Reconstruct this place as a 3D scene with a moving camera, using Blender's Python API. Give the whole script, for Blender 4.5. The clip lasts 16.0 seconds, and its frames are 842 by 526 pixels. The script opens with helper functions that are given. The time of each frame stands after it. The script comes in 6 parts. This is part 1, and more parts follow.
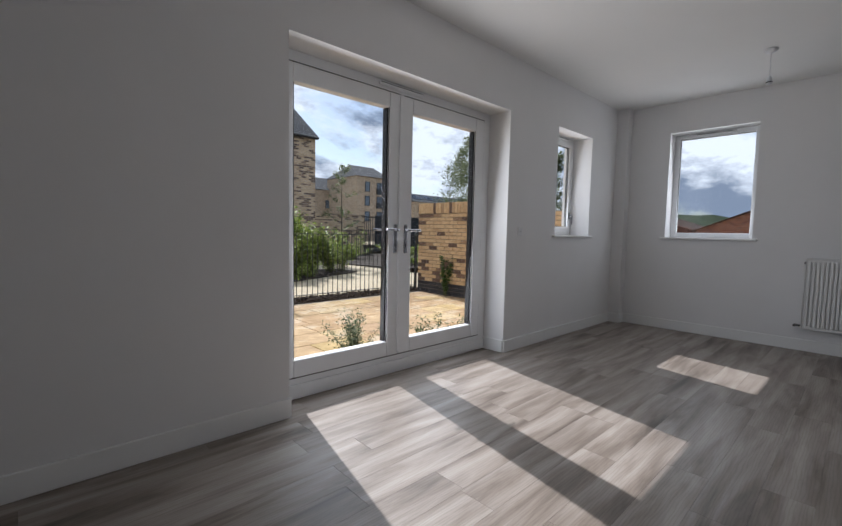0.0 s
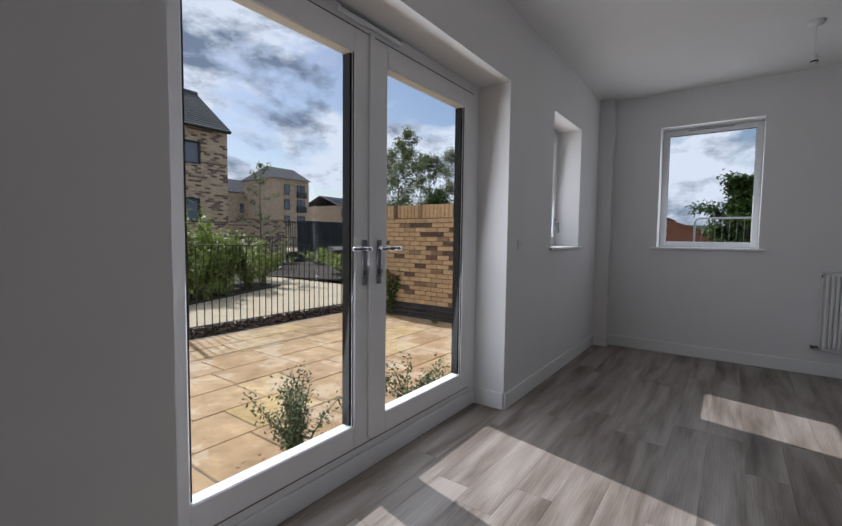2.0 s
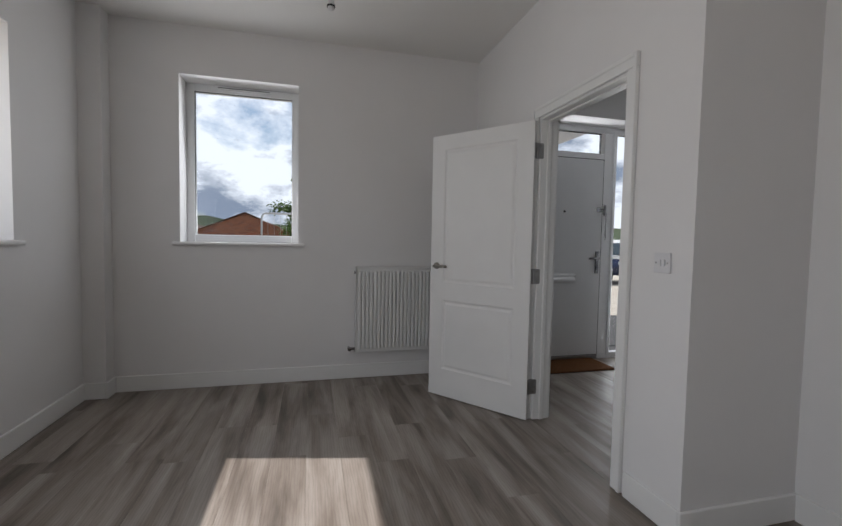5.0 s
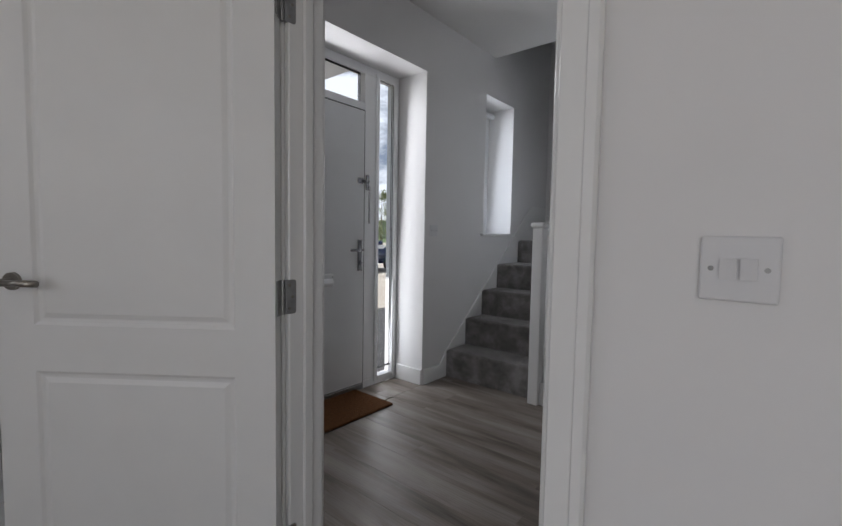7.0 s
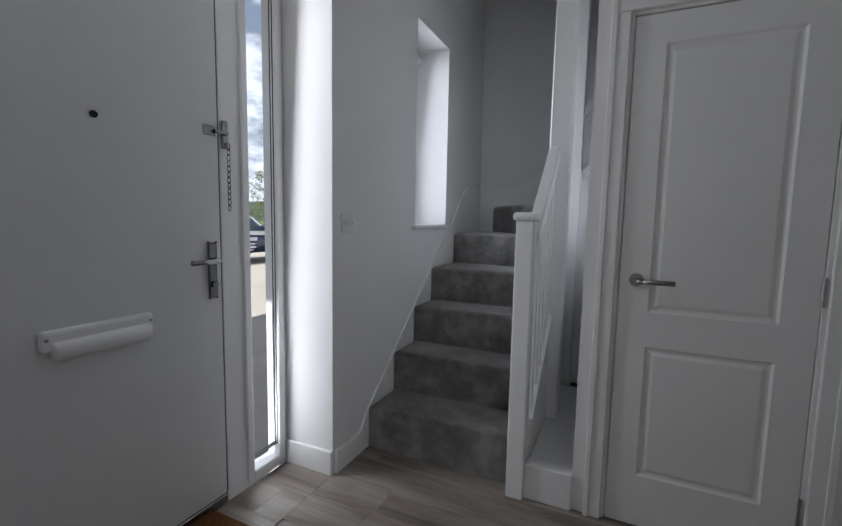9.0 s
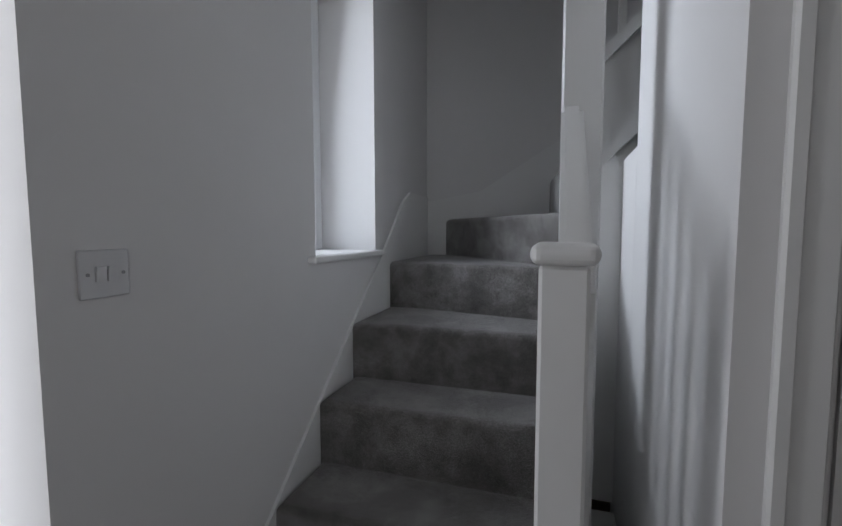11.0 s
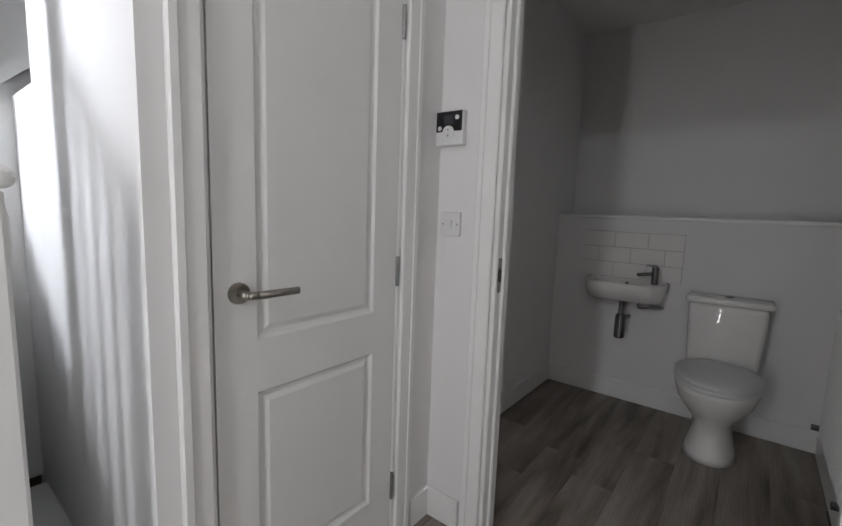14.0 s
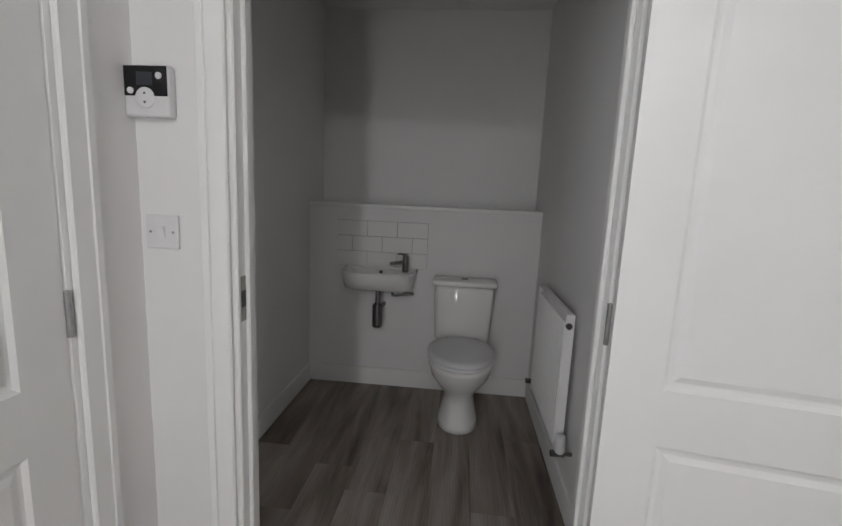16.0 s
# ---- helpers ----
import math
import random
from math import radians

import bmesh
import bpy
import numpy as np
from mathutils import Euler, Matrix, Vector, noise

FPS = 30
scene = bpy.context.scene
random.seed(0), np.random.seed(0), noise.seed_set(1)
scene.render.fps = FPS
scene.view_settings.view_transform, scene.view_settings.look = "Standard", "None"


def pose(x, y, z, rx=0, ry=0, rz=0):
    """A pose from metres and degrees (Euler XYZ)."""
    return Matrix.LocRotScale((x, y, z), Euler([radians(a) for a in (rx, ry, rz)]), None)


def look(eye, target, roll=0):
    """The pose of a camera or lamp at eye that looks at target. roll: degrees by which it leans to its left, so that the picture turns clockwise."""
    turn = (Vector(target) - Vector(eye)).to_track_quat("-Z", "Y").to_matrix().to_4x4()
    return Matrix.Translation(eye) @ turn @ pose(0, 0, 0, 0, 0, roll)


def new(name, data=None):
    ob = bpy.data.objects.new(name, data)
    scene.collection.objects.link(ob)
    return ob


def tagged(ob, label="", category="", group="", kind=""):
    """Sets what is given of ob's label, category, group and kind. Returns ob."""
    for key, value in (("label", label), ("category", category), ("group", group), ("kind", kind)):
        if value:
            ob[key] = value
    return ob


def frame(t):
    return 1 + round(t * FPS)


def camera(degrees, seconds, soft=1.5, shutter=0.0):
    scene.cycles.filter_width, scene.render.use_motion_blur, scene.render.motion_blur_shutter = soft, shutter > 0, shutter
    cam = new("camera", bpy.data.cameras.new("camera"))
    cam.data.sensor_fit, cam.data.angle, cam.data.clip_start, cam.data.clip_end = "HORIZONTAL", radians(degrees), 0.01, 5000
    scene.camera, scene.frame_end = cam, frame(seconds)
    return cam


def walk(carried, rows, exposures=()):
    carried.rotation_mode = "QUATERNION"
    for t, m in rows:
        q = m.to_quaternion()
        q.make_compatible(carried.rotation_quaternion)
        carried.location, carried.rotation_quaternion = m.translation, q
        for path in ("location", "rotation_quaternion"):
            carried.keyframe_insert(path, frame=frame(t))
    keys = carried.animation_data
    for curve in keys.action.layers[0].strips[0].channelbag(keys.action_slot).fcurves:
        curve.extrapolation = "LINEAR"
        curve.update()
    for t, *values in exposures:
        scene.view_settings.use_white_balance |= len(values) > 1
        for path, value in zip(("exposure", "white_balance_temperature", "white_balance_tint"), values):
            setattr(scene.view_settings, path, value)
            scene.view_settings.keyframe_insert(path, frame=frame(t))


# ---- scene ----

cam = camera(89.5, 16.0)
PATH = [
    (0, (-3.387, -2.387, 1.153), (-2.013, -0.941, 1.008), 1.2),
    (0.5, (-3.266, -2.067, 1.165), (-1.805, -0.708, 1.022), 1.0),
    (1, (-3.093, -1.77, 1.184), (-1.564, -0.488, 1.05), 0.8),
    (1.5, (-2.925, -1.49, 1.205), (-1.343, -0.273, 1.073), 0.7),
    (2, (-2.762, -1.271, 1.226), (-1.149, -0.094, 1.106), 0.7),
    (2.5, (-2.546, -1.127, 1.245), (-0.908, 0.016, 1.13), 0.6),
    (3, (-2.279, -1.107, 1.255), (-0.62, 0.005, 1.152), 0.4),
    (3.5, (-2.032, -1.186, 1.206), (-0.221, -0.342, 1.122), 0.7),
    (4, (-1.789, -1.309, 1.246), (0.184, -1.002, 1.135), 0.7),
    (4.5, (-1.491, -1.442, 1.219), (0.501, -1.585, 1.114), 0.9),
    (5, (-1.13, -1.587, 1.192), (0.803, -2.089, 1.09), 1.1),
    (5.2, (-0.975, -1.658, 1.193), (0.917, -2.3, 1.1), 1.2),
    (7.3, (0.506, -2.444, 1.134), (1.667, -4.069, 1.013), 1.3),
    (7.5, (0.617, -2.515, 1.116), (1.708, -4.186, 0.997), 1.5),
    (8, (0.859, -2.757, 1.143), (1.842, -4.493, 0.989), 1.5),
    (8.5, (1.063, -3.003, 1.188), (1.975, -4.773, 1.001), 1.3),
    (9, (1.201, -3.277, 1.221), (2.042, -5.081, 1.022), 1.1),
    (9.2, (1.241, -3.391, 1.225), (2.056, -5.207, 1.024), 1.0),
    (11.3, (1.608, -4.440, 1.283), (2.203, -6.344, 1.14), -0.1),
    (11.5, (1.629, -4.445, 1.267), (2.278, -6.333, 1.135), -0.2),
    (12, (1.708, -4.424, 1.251), (2.411, -6.294, 1.138), 0.0),
    (12.5, (1.712, -4.310, 1.233), (2.032, -6.281, 1.118), -0.2),
    (13, (1.712, -4.224, 1.226), (1.346, -6.186, 1.09), 0.3),
    (13.5, (1.701, -4.168, 1.214), (0.625, -5.843, 1.027), 0.9),
    (14, (1.640, -4.172, 1.22), (0.080, -5.398, 0.966), 2.0),
    (14.5, (1.582, -4.183, 1.228), (-0.181, -5.079, 0.93), 2.4),
    (15, (1.490, -4.211, 1.241), (-0.387, -4.823, 0.92), 2.5),
    (15.5, (1.399, -4.239, 1.266), (-0.543, -4.591, 0.943), 2.7),
    (16, (1.368, -4.298, 1.286), (-0.600, -4.475, 0.976), 2.6),
]
EXPOSURES = [(0, 0.12, 6250, 12), (1.0, -0.12, 6250, 12), (2.0, -0.24, 6200, 13), (3.0, -0.25, 6200, 13), (3.5, -0.3, 6200, 11), (4.5, 0.15, 6550, 12), (5.2, 0.15, 6600, 12), (7.3, 0.22, 6600, 13),
             (8.5, 0.38, 6500, 12), (9.2, 0.32, 6450, 12), (11.5, 0.02, 6600, 13), (12.5, 0.15, 6750, 14), (13.2, 0.8, 6850, 15), (14, 1.3, 6850, 13), (14.5, 1.42, 6900, 13), (16, 1.58, 6900, 13)]
walk(cam, [(t, look(eye, target, roll)) for t, eye, target, roll in PATH], EXPOSURES)

# ---------------------------------------------------------------- world, sun, light
SUN_TO = Vector((0.150, 0.697, 0.715)).normalized()
world = bpy.data.worlds.new("world")
scene.world = world
world.use_nodes = True
wn, wl = world.node_tree.nodes, world.node_tree.links
wn.clear()
w_out = wn.new("ShaderNodeOutputWorld")
w_bg = wn.new("ShaderNodeBackground")
w_sky = wn.new("ShaderNodeTexSky")
w_sky.sky_type = "NISHITA"
w_sky.sun_disc = False
w_sky.sun_elevation = math.asin(SUN_TO.z)
w_sky.sun_rotation = math.atan2(SUN_TO.x, SUN_TO.y)
w_co = wn.new("ShaderNodeTexCoord")
w_map = wn.new("ShaderNodeMapping")
w_map.inputs["Scale"].default_value = (1.0, 1.0, 2.1)
w_noise = wn.new("ShaderNodeTexNoise")
w_noise.inputs["Scale"].default_value = 2.6
w_noise.inputs["Detail"].default_value = 9.0
w_noise.inputs["Roughness"].default_value = 0.58
w_noise.inputs["Distortion"].default_value = 0.25
w_mask = wn.new("ShaderNodeValToRGB")
w_mask.color_ramp.elements[0].position = 0.37
w_mask.color_ramp.elements[1].position = 0.45
w_noise2 = wn.new("ShaderNodeTexNoise")
w_noise2.inputs["Scale"].default_value = 4.6
w_noise2.inputs["Detail"].default_value = 8.0
w_noise2.inputs["Roughness"].default_value = 0.6
w_cloud = wn.new("ShaderNodeValToRGB")
w_cloud.color_ramp.elements[0].position = 0.43
w_cloud.color_ramp.elements[0].color = (1.9, 2.4, 3.3, 1)
w_cloud.color_ramp.elements[1].position = 0.55
w_cloud.color_ramp.elements[1].color = (7.4, 8.0, 8.9, 1)
w_mix = wn.new("ShaderNodeMix")
w_mix.data_type = "RGBA"
wl.new(w_co.outputs["Generated"], w_map.inputs["Vector"])
wl.new(w_map.outputs["Vector"], w_noise.inputs["Vector"])
wl.new(w_map.outputs["Vector"], w_noise2.inputs["Vector"])
wl.new(w_noise.outputs["Fac"], w_mask.inputs["Fac"])
wl.new(w_noise2.outputs["Fac"], w_cloud.inputs["Fac"])
wl.new(w_mask.outputs["Color"], w_mix.inputs["Factor"])
wl.new(w_sky.outputs["Color"], w_mix.inputs["A"])
wl.new(w_cloud.outputs["Color"], w_mix.inputs["B"])
wl.new(w_mix.outputs["Result"], w_bg.inputs["Color"])
w_bg.inputs["Strength"].default_value = 0.12
wl.new(w_bg.outputs["Background"], w_out.inputs["Surface"])

sun_data = bpy.data.lights.new("sun", "SUN")
sun_data.energy = 4.8
sun_data.angle = radians(0.6)
sun_data.color = (1.0, 0.972, 0.945)
sun = new("sun", sun_data)
sun.matrix_world = look(SUN_TO * 30, (0, 0, 0))



def sky_lamp(name, eye, target, wide, high, watts, color=(0.91, 0.95, 1.0), spread=180):
    """Stands in for the sky's light at an opening."""
    d = bpy.data.lights.new(name, "AREA")
    d.shape, d.size, d.size_y, d.energy, d.color = "RECTANGLE", wide, high, watts, color
    d.spread = radians(spread)
    ob = new(name, d)
    ob.matrix_world = look(eye, target)
    return ob


sky_lamp("sky_light_patio", (-1.14, 0.205, 1.25), (-1.14, -1.8, 1.0), 2.0, 1.9, 23)
sky_lamp("sky_light_window_1", (2.715, -1.045, 1.80), (1.0, -1.045, 1.5), 0.78, 1.2, 5)
sky_lamp("sky_light_window_2", (1.30, 0.215, 1.74), (1.30, -1.6, 1.5), 0.66, 1.05, 3)
sky_lamp("sky_light_window_3", (2.645, -5.96, 1.81), (1.0, -5.96, 1.6), 0.42, 1.15, 5.4, (0.82, 0.90, 1.0), 110)
sky_lamp("sky_light_side_panel", (2.635, -4.70, 1.20), (1.0, -4.66, 1.1), 0.14, 2.1, 4.2)
sky_lamp("sky_light_fanlight", (2.635, -4.02, 2.22), (1.0, -4.02, 1.9), 0.85, 0.12, 2.2)


# ---------------------------------------------------------------- materials
def material(name, color, rough=0.6, metal=0.0, spec=0.5):
    m = bpy.data.materials.new(name)
    m.use_nodes = True
    b = m.node_tree.nodes["Principled BSDF"]
    b.inputs["Base Color"].default_value = (*color, 1)
    b.inputs["Roughness"].default_value = rough
    b.inputs["Metallic"].default_value = metal
    b.inputs["Specular IOR Level"].default_value = spec
    return m


def node(m, kind, **values):
    n = m.node_tree.nodes.new(kind)
    for key, value in values.items():
        n.inputs[key.replace("_", " ")].default_value = value
    return n


def wire(m, a, out, b, into):
    m.node_tree.links.new(a.outputs[out], b.inputs[into])


def bsdf(m):
    return m.node_tree.nodes["Principled BSDF"]


def ramp(m, *stops):
    n = m.node_tree.nodes.new("ShaderNodeValToRGB")
    e = n.color_ramp.elements
    while len(e) < len(stops):
        e.new(0.5)
    for el, (pos, col) in zip(e, stops):
        el.position, el.color = pos, (*col, 1)
    return n


def mix(m, fac, a, b, mode="MIX"):
    n = m.node_tree.nodes.new("ShaderNodeMix")
    n.data_type, n.blend_type = "RGBA", mode
    n.inputs["Factor"].default_value = fac
    for v, key in ((a, "A"), (b, "B")):
        if isinstance(v, tuple):
            n.inputs[key].default_value = (*v, 1)
        elif v is not None:
            m.node_tree.links.new(v, n.inputs[key])
    return n


def bump(m, source, strength, distance):
    n = node(m, "ShaderNodeBump", Strength=strength, Distance=distance)
    m.node_tree.links.new(source, n.inputs["Height"])
    wire(m, n, "Normal", bsdf(m), "Normal")
    return n


def mottled(name, low, high, scale=6.0, rough=0.6, grain=120.0, relief=0.15, depth=0.002, metal=0.0, spec=0.5):
    """Two tones in soft patches, with a fine grain over them as relief."""
    m = material(name, low, rough, metal, spec)
    co = node(m, "ShaderNodeTexCoord")
    big = node(m, "ShaderNodeTexNoise", Scale=scale, Detail=5.0, Roughness=0.6)
    fine = node(m, "ShaderNodeTexNoise", Scale=grain, Detail=3.0)
    r = ramp(m, (0.3, low), (0.7, high))
    wire(m, co, "Object", big, "Vector")
    wire(m, co, "Object", fine, "Vector")
    wire(m, big, "Fac", r, "Fac")
    wire(m, r, "Color", bsdf(m), "Base Color")
    bump(m, fine.outputs["Fac"], relief, depth)
    return m


PAINT_WALL = mottled("wall_paint", (0.762, 0.754, 0.750), (0.792, 0.784, 0.780), 1.6, 0.75, 260.0, 0.10, 0.001, 0, 0.25)
PAINT_CEILING = mottled("ceiling_paint", (0.80, 0.79, 0.77), (0.82, 0.81, 0.79), 1.6, 0.85, 200.0, 0.1, 0.001, 0, 0.2)
GLOSS_WHITE = mottled("satin_woodwork", (0.80, 0.80, 0.79), (0.83, 0.83, 0.82), 3.0, 0.32, 90.0, 0.05, 0.0006)
UPVC = mottled("white_upvc", (0.80, 0.81, 0.82), (0.84, 0.85, 0.86), 5.0, 0.28, 40.0, 0.02, 0.0005)
DOOR_WHITE = mottled("primed_door_white", (0.79, 0.79, 0.78), (0.82, 0.82, 0.81), 4.0, 0.38, 150.0, 0.06, 0.0008)
FRONT_DOOR = mottled("front_door_skin", (0.72, 0.73, 0.74), (0.75, 0.76, 0.77), 4.0, 0.4, 130.0, 0.10, 0.001)
RUBBER = mottled("black_gasket", (0.012, 0.012, 0.013), (0.02, 0.02, 0.022), 20.0, 0.55)
CHROME = mottled("polished_chrome", (0.19, 0.19, 0.20), (0.26, 0.26, 0.27), 12.0, 0.27, 60.0, 0.03, 0.0003, 1.0)
NICKEL = mottled("satin_nickel", (0.27, 0.25, 0.225), (0.34, 0.32, 0.29), 18.0, 0.3, 90.0, 0.04, 0.0003, 1.0)
STEEL = mottled("zinc_steel", (0.30, 0.30, 0.30), (0.40, 0.40, 0.40), 30.0, 0.32, 90.0, 0.04, 0.0003, 1.0)
CERAMIC = mottled("white_ceramic", (0.80, 0.79, 0.77), (0.83, 0.82, 0.80), 3.0, 0.06, 30.0, 0.01, 0.0003)
RADIATOR = mottled("radiator_enamel", (0.82, 0.82, 0.81), (0.85, 0.85, 0.84), 3.0, 0.3, 60.0, 0.02, 0.0004)
PLASTIC = mottled("white_plastic", (0.69, 0.69, 0.70), (0.72, 0.72, 0.73), 8.0, 0.35, 60.0, 0.02, 0.0003)
DARK_PLASTIC = mottled("dark_plastic", (0.010, 0.010, 0.012), (0.016, 0.016, 0.018), 8.0, 0.2, 60.0, 0.02, 0.0003)
GREY_SCREEN = mottled("grey_display", (0.035, 0.04, 0.05), (0.045, 0.05, 0.06), 8.0, 0.15, 60.0, 0.01, 0.0003)
BLACK_METAL = mottled("black_painted_steel", (0.012, 0.013, 0.014), (0.022, 0.023, 0.025), 14.0, 0.4, 120.0, 0.08, 0.0006)
GALVANISED = mottled("galvanised_tube", (0.45, 0.46, 0.47), (0.58, 0.59, 0.60), 14.0, 0.4, 60.0, 0.05, 0.0005, 1.0)
COIR = mottled("coir_mat", (0.10, 0.040, 0.015), (0.19, 0.085, 0.035), 60.0, 0.95, 420.0, 1.0, 0.006, 0, 0.1)
GROUT = mottled("grout", (0.25, 0.24, 0.22), (0.34, 0.33, 0.31), 30.0, 0.9)
BLIND = mottled("blind_fabric", (0.70, 0.71, 0.72), (0.76, 0.77, 0.78), 10.0, 0.7)


def pane_material():
    m = bpy.data.materials.new("window_glass")
    m.use_nodes = True
    n, l = m.node_tree.nodes, m.node_tree.links
    n.clear()
    out = n.new("ShaderNodeOutputMaterial")
    clear = n.new("ShaderNodeBsdfTransparent")
    clear.inputs["Color"].default_value = (0.97, 0.98, 0.98, 1)
    shine = n.new("ShaderNodeBsdfGlossy")
    shine.inputs["Roughness"].default_value = 0.02
    both = n.new("ShaderNodeMixShader")
    both.inputs["Fac"].default_value = 0.008
    l.new(clear.outputs["BSDF"], both.inputs[1])
    l.new(shine.outputs["BSDF"], both.inputs[2])
    l.new(both.outputs["Shader"], out.inputs["Surface"])
    return m


GLASS = pane_material()


def plank_material():
    """Grey-brown washed oak vinyl: long streaks along x, knots, and a tone of its own for each plank."""
    m = material("oak_vinyl_plank", (0.2, 0.16, 0.13), 0.42, 0, 0.4)
    geo = node(m, "ShaderNodeNewGeometry")
    info = node(m, "ShaderNodeObjectInfo")
    scl = m.node_tree.nodes.new("ShaderNodeVectorMath")
    scl.operation = "MULTIPLY_ADD"
    scl.inputs[1].default_value = (0.9, 7.0, 1.0)
    off = m.node_tree.nodes.new("ShaderNodeCombineXYZ")
    mul = m.node_tree.nodes.new("ShaderNodeMath")
    mul.operation = "MULTIPLY"
    mul.inputs[1].default_value = 3.0
    wire(m, info, "Random", mul, 0)
    wire(m, mul, "Value", off, "X")
    wire(m, mul, "Value", off, "Z")
    wire(m, geo, "Position", scl, 0)
    wire(m, off, "Vector", scl, 2)
    streak = node(m, "ShaderNodeTexNoise", Scale=1.25, Detail=6.0, Roughness=0.55, Distortion=0.35)
    wire(m, scl, "Vector", streak, "Vector")
    tone = ramp(m, (0.28, (0.080, 0.063, 0.051)), (0.43, (0.205, 0.172, 0.146)), (0.56, (0.305, 0.268, 0.237)), (0.74, (0.41, 0.375, 0.345)))
    wire(m, streak, "Fac", tone, "Fac")
    grain = node(m, "ShaderNodeTexWave", Scale=3.2, Distortion=7.0, Detail=4.0)
    grain.inputs["Detail Scale"].default_value = 1.6
    grain.bands_direction = "Y"
    wire(m, scl, "Vector", grain, "Vector")
    gr = ramp(m, (0.0, (0.72, 0.71, 0.70)), (0.35, (1, 1, 1)), (1.0, (1.06, 1.06, 1.06)))
    wire(m, grain, "Fac", gr, "Fac")
    both = mix(m, 0.42, tone.outputs["Color"], gr.outputs["Color"], "MULTIPLY")
    own = ramp(m, (0.0, (0.93, 0.92, 0.915)), (1.0, (1.05, 1.05, 1.05)))
    wire(m, info, "Random", own, "Fac")
    last = mix(m, 1.0, both.outputs["Result"], own.outputs["Color"], "MULTIPLY")
    wire(m, last, "Result", bsdf(m), "Base Color")
    bump(m, grain.outputs["Fac"], 0.12, 0.001)
    return m


PLANK = plank_material()


def carpet_material():
    m = material("grey_carpet", (0.16, 0.145, 0.135), 0.95, 0, 0.1)
    co = node(m, "ShaderNodeTexCoord")
    big = node(m, "ShaderNodeTexNoise", Scale=7.0, Detail=6.0, Roughness=0.65)
    fine = node(m, "ShaderNodeTexNoise", Scale=280.0, Detail=2.0, Roughness=0.7)
    wire(m, co, "Object", big, "Vector")
    wire(m, co, "Object", fine, "Vector")
    r = ramp(m, (0.34, (0.095, 0.087, 0.083)), (0.47, (0.16, 0.148, 0.142)), (0.62, (0.275, 0.262, 0.255)))
    wire(m, big, "Fac", r, "Fac")
    f = ramp(m, (0.34, (0.42, 0.42, 0.42)), (0.66, (1.6, 1.6, 1.6)))
    wire(m, fine, "Fac", f, "Fac")
    x = mix(m, 1.0, r.outputs["Color"], f.outputs["Color"], "MULTIPLY")
    wire(m, x, "Result", bsdf(m), "Base Color")
    bsdf(m).inputs["Sheen Weight"].default_value = 0.6
    bump(m, fine.outputs["Fac"], 0.9, 0.007)
    return m


CARPET = carpet_material()


def brick_material(name, stops, scale=1.0):
    """Brick with a tone of its own for each piece."""
    m = material(name, (0.4, 0.28, 0.16), 0.85, 0, 0.2)
    info = node(m, "ShaderNodeObjectInfo")
    isl = node(m, "ShaderNodeNewGeometry")
    add = m.node_tree.nodes.new("ShaderNodeMath")
    add.operation = "ADD"
    frac = m.node_tree.nodes.new("ShaderNodeMath")
    frac.operation = "FRACT"
    wire(m, info, "Random", add, 0)
    wire(m, isl, "Random Per Island", add, 1)
    wire(m, add, "Value", frac, 0)
    r = ramp(m, *stops)
    wire(m, frac, "Value", r, "Fac")
    big = node(m, "ShaderNodeTexNoise", Scale=16.0 * scale, Detail=6.0, Roughness=0.7)
    wire(m, isl, "Position", big, "Vector")
    v = ramp(m, (0.32, (0.68, 0.66, 0.63)), (0.48, (0.95, 0.94, 0.92)), (0.56, (1.0, 1.0, 1.0)), (0.66, (1.22, 1.22, 1.2)))
    wire(m, big, "Fac", v, "Fac")
    x = mix(m, 0.9, r.outputs["Color"], v.outputs["Color"], "MULTIPLY")
    wire(m, x, "Result", bsdf(m), "Base Color")
    fine = node(m, "ShaderNodeTexNoise", Scale=90.0 * scale, Detail=4.0)
    wire(m, isl, "Position", fine, "Vector")
    bump(m, fine.outputs["Fac"], 0.5, 0.004)
    return m


BRICK = brick_material("buff_brick", ((0.0, (0.10, 0.068, 0.056)), (0.13, (0.20, 0.125, 0.09)), (0.22, (0.50, 0.335, 0.19)), (0.6, (0.61, 0.43, 0.25)), (1.0, (0.55, 0.37, 0.21))))
PLINTH_BRICK = brick_material("blue_black_brick", ((0.0, (0.035, 0.034, 0.038)), (1.0, (0.075, 0.072, 0.075))))
SLAB = brick_material("buff_sandstone_slab", ((0.0, (0.40, 0.265, 0.145)), (0.3, (0.50, 0.355, 0.205)), (0.55, (0.455, 0.315, 0.19)), (0.8, (0.52, 0.38, 0.18)), (1.0, (0.53, 0.405, 0.26))), 0.34)


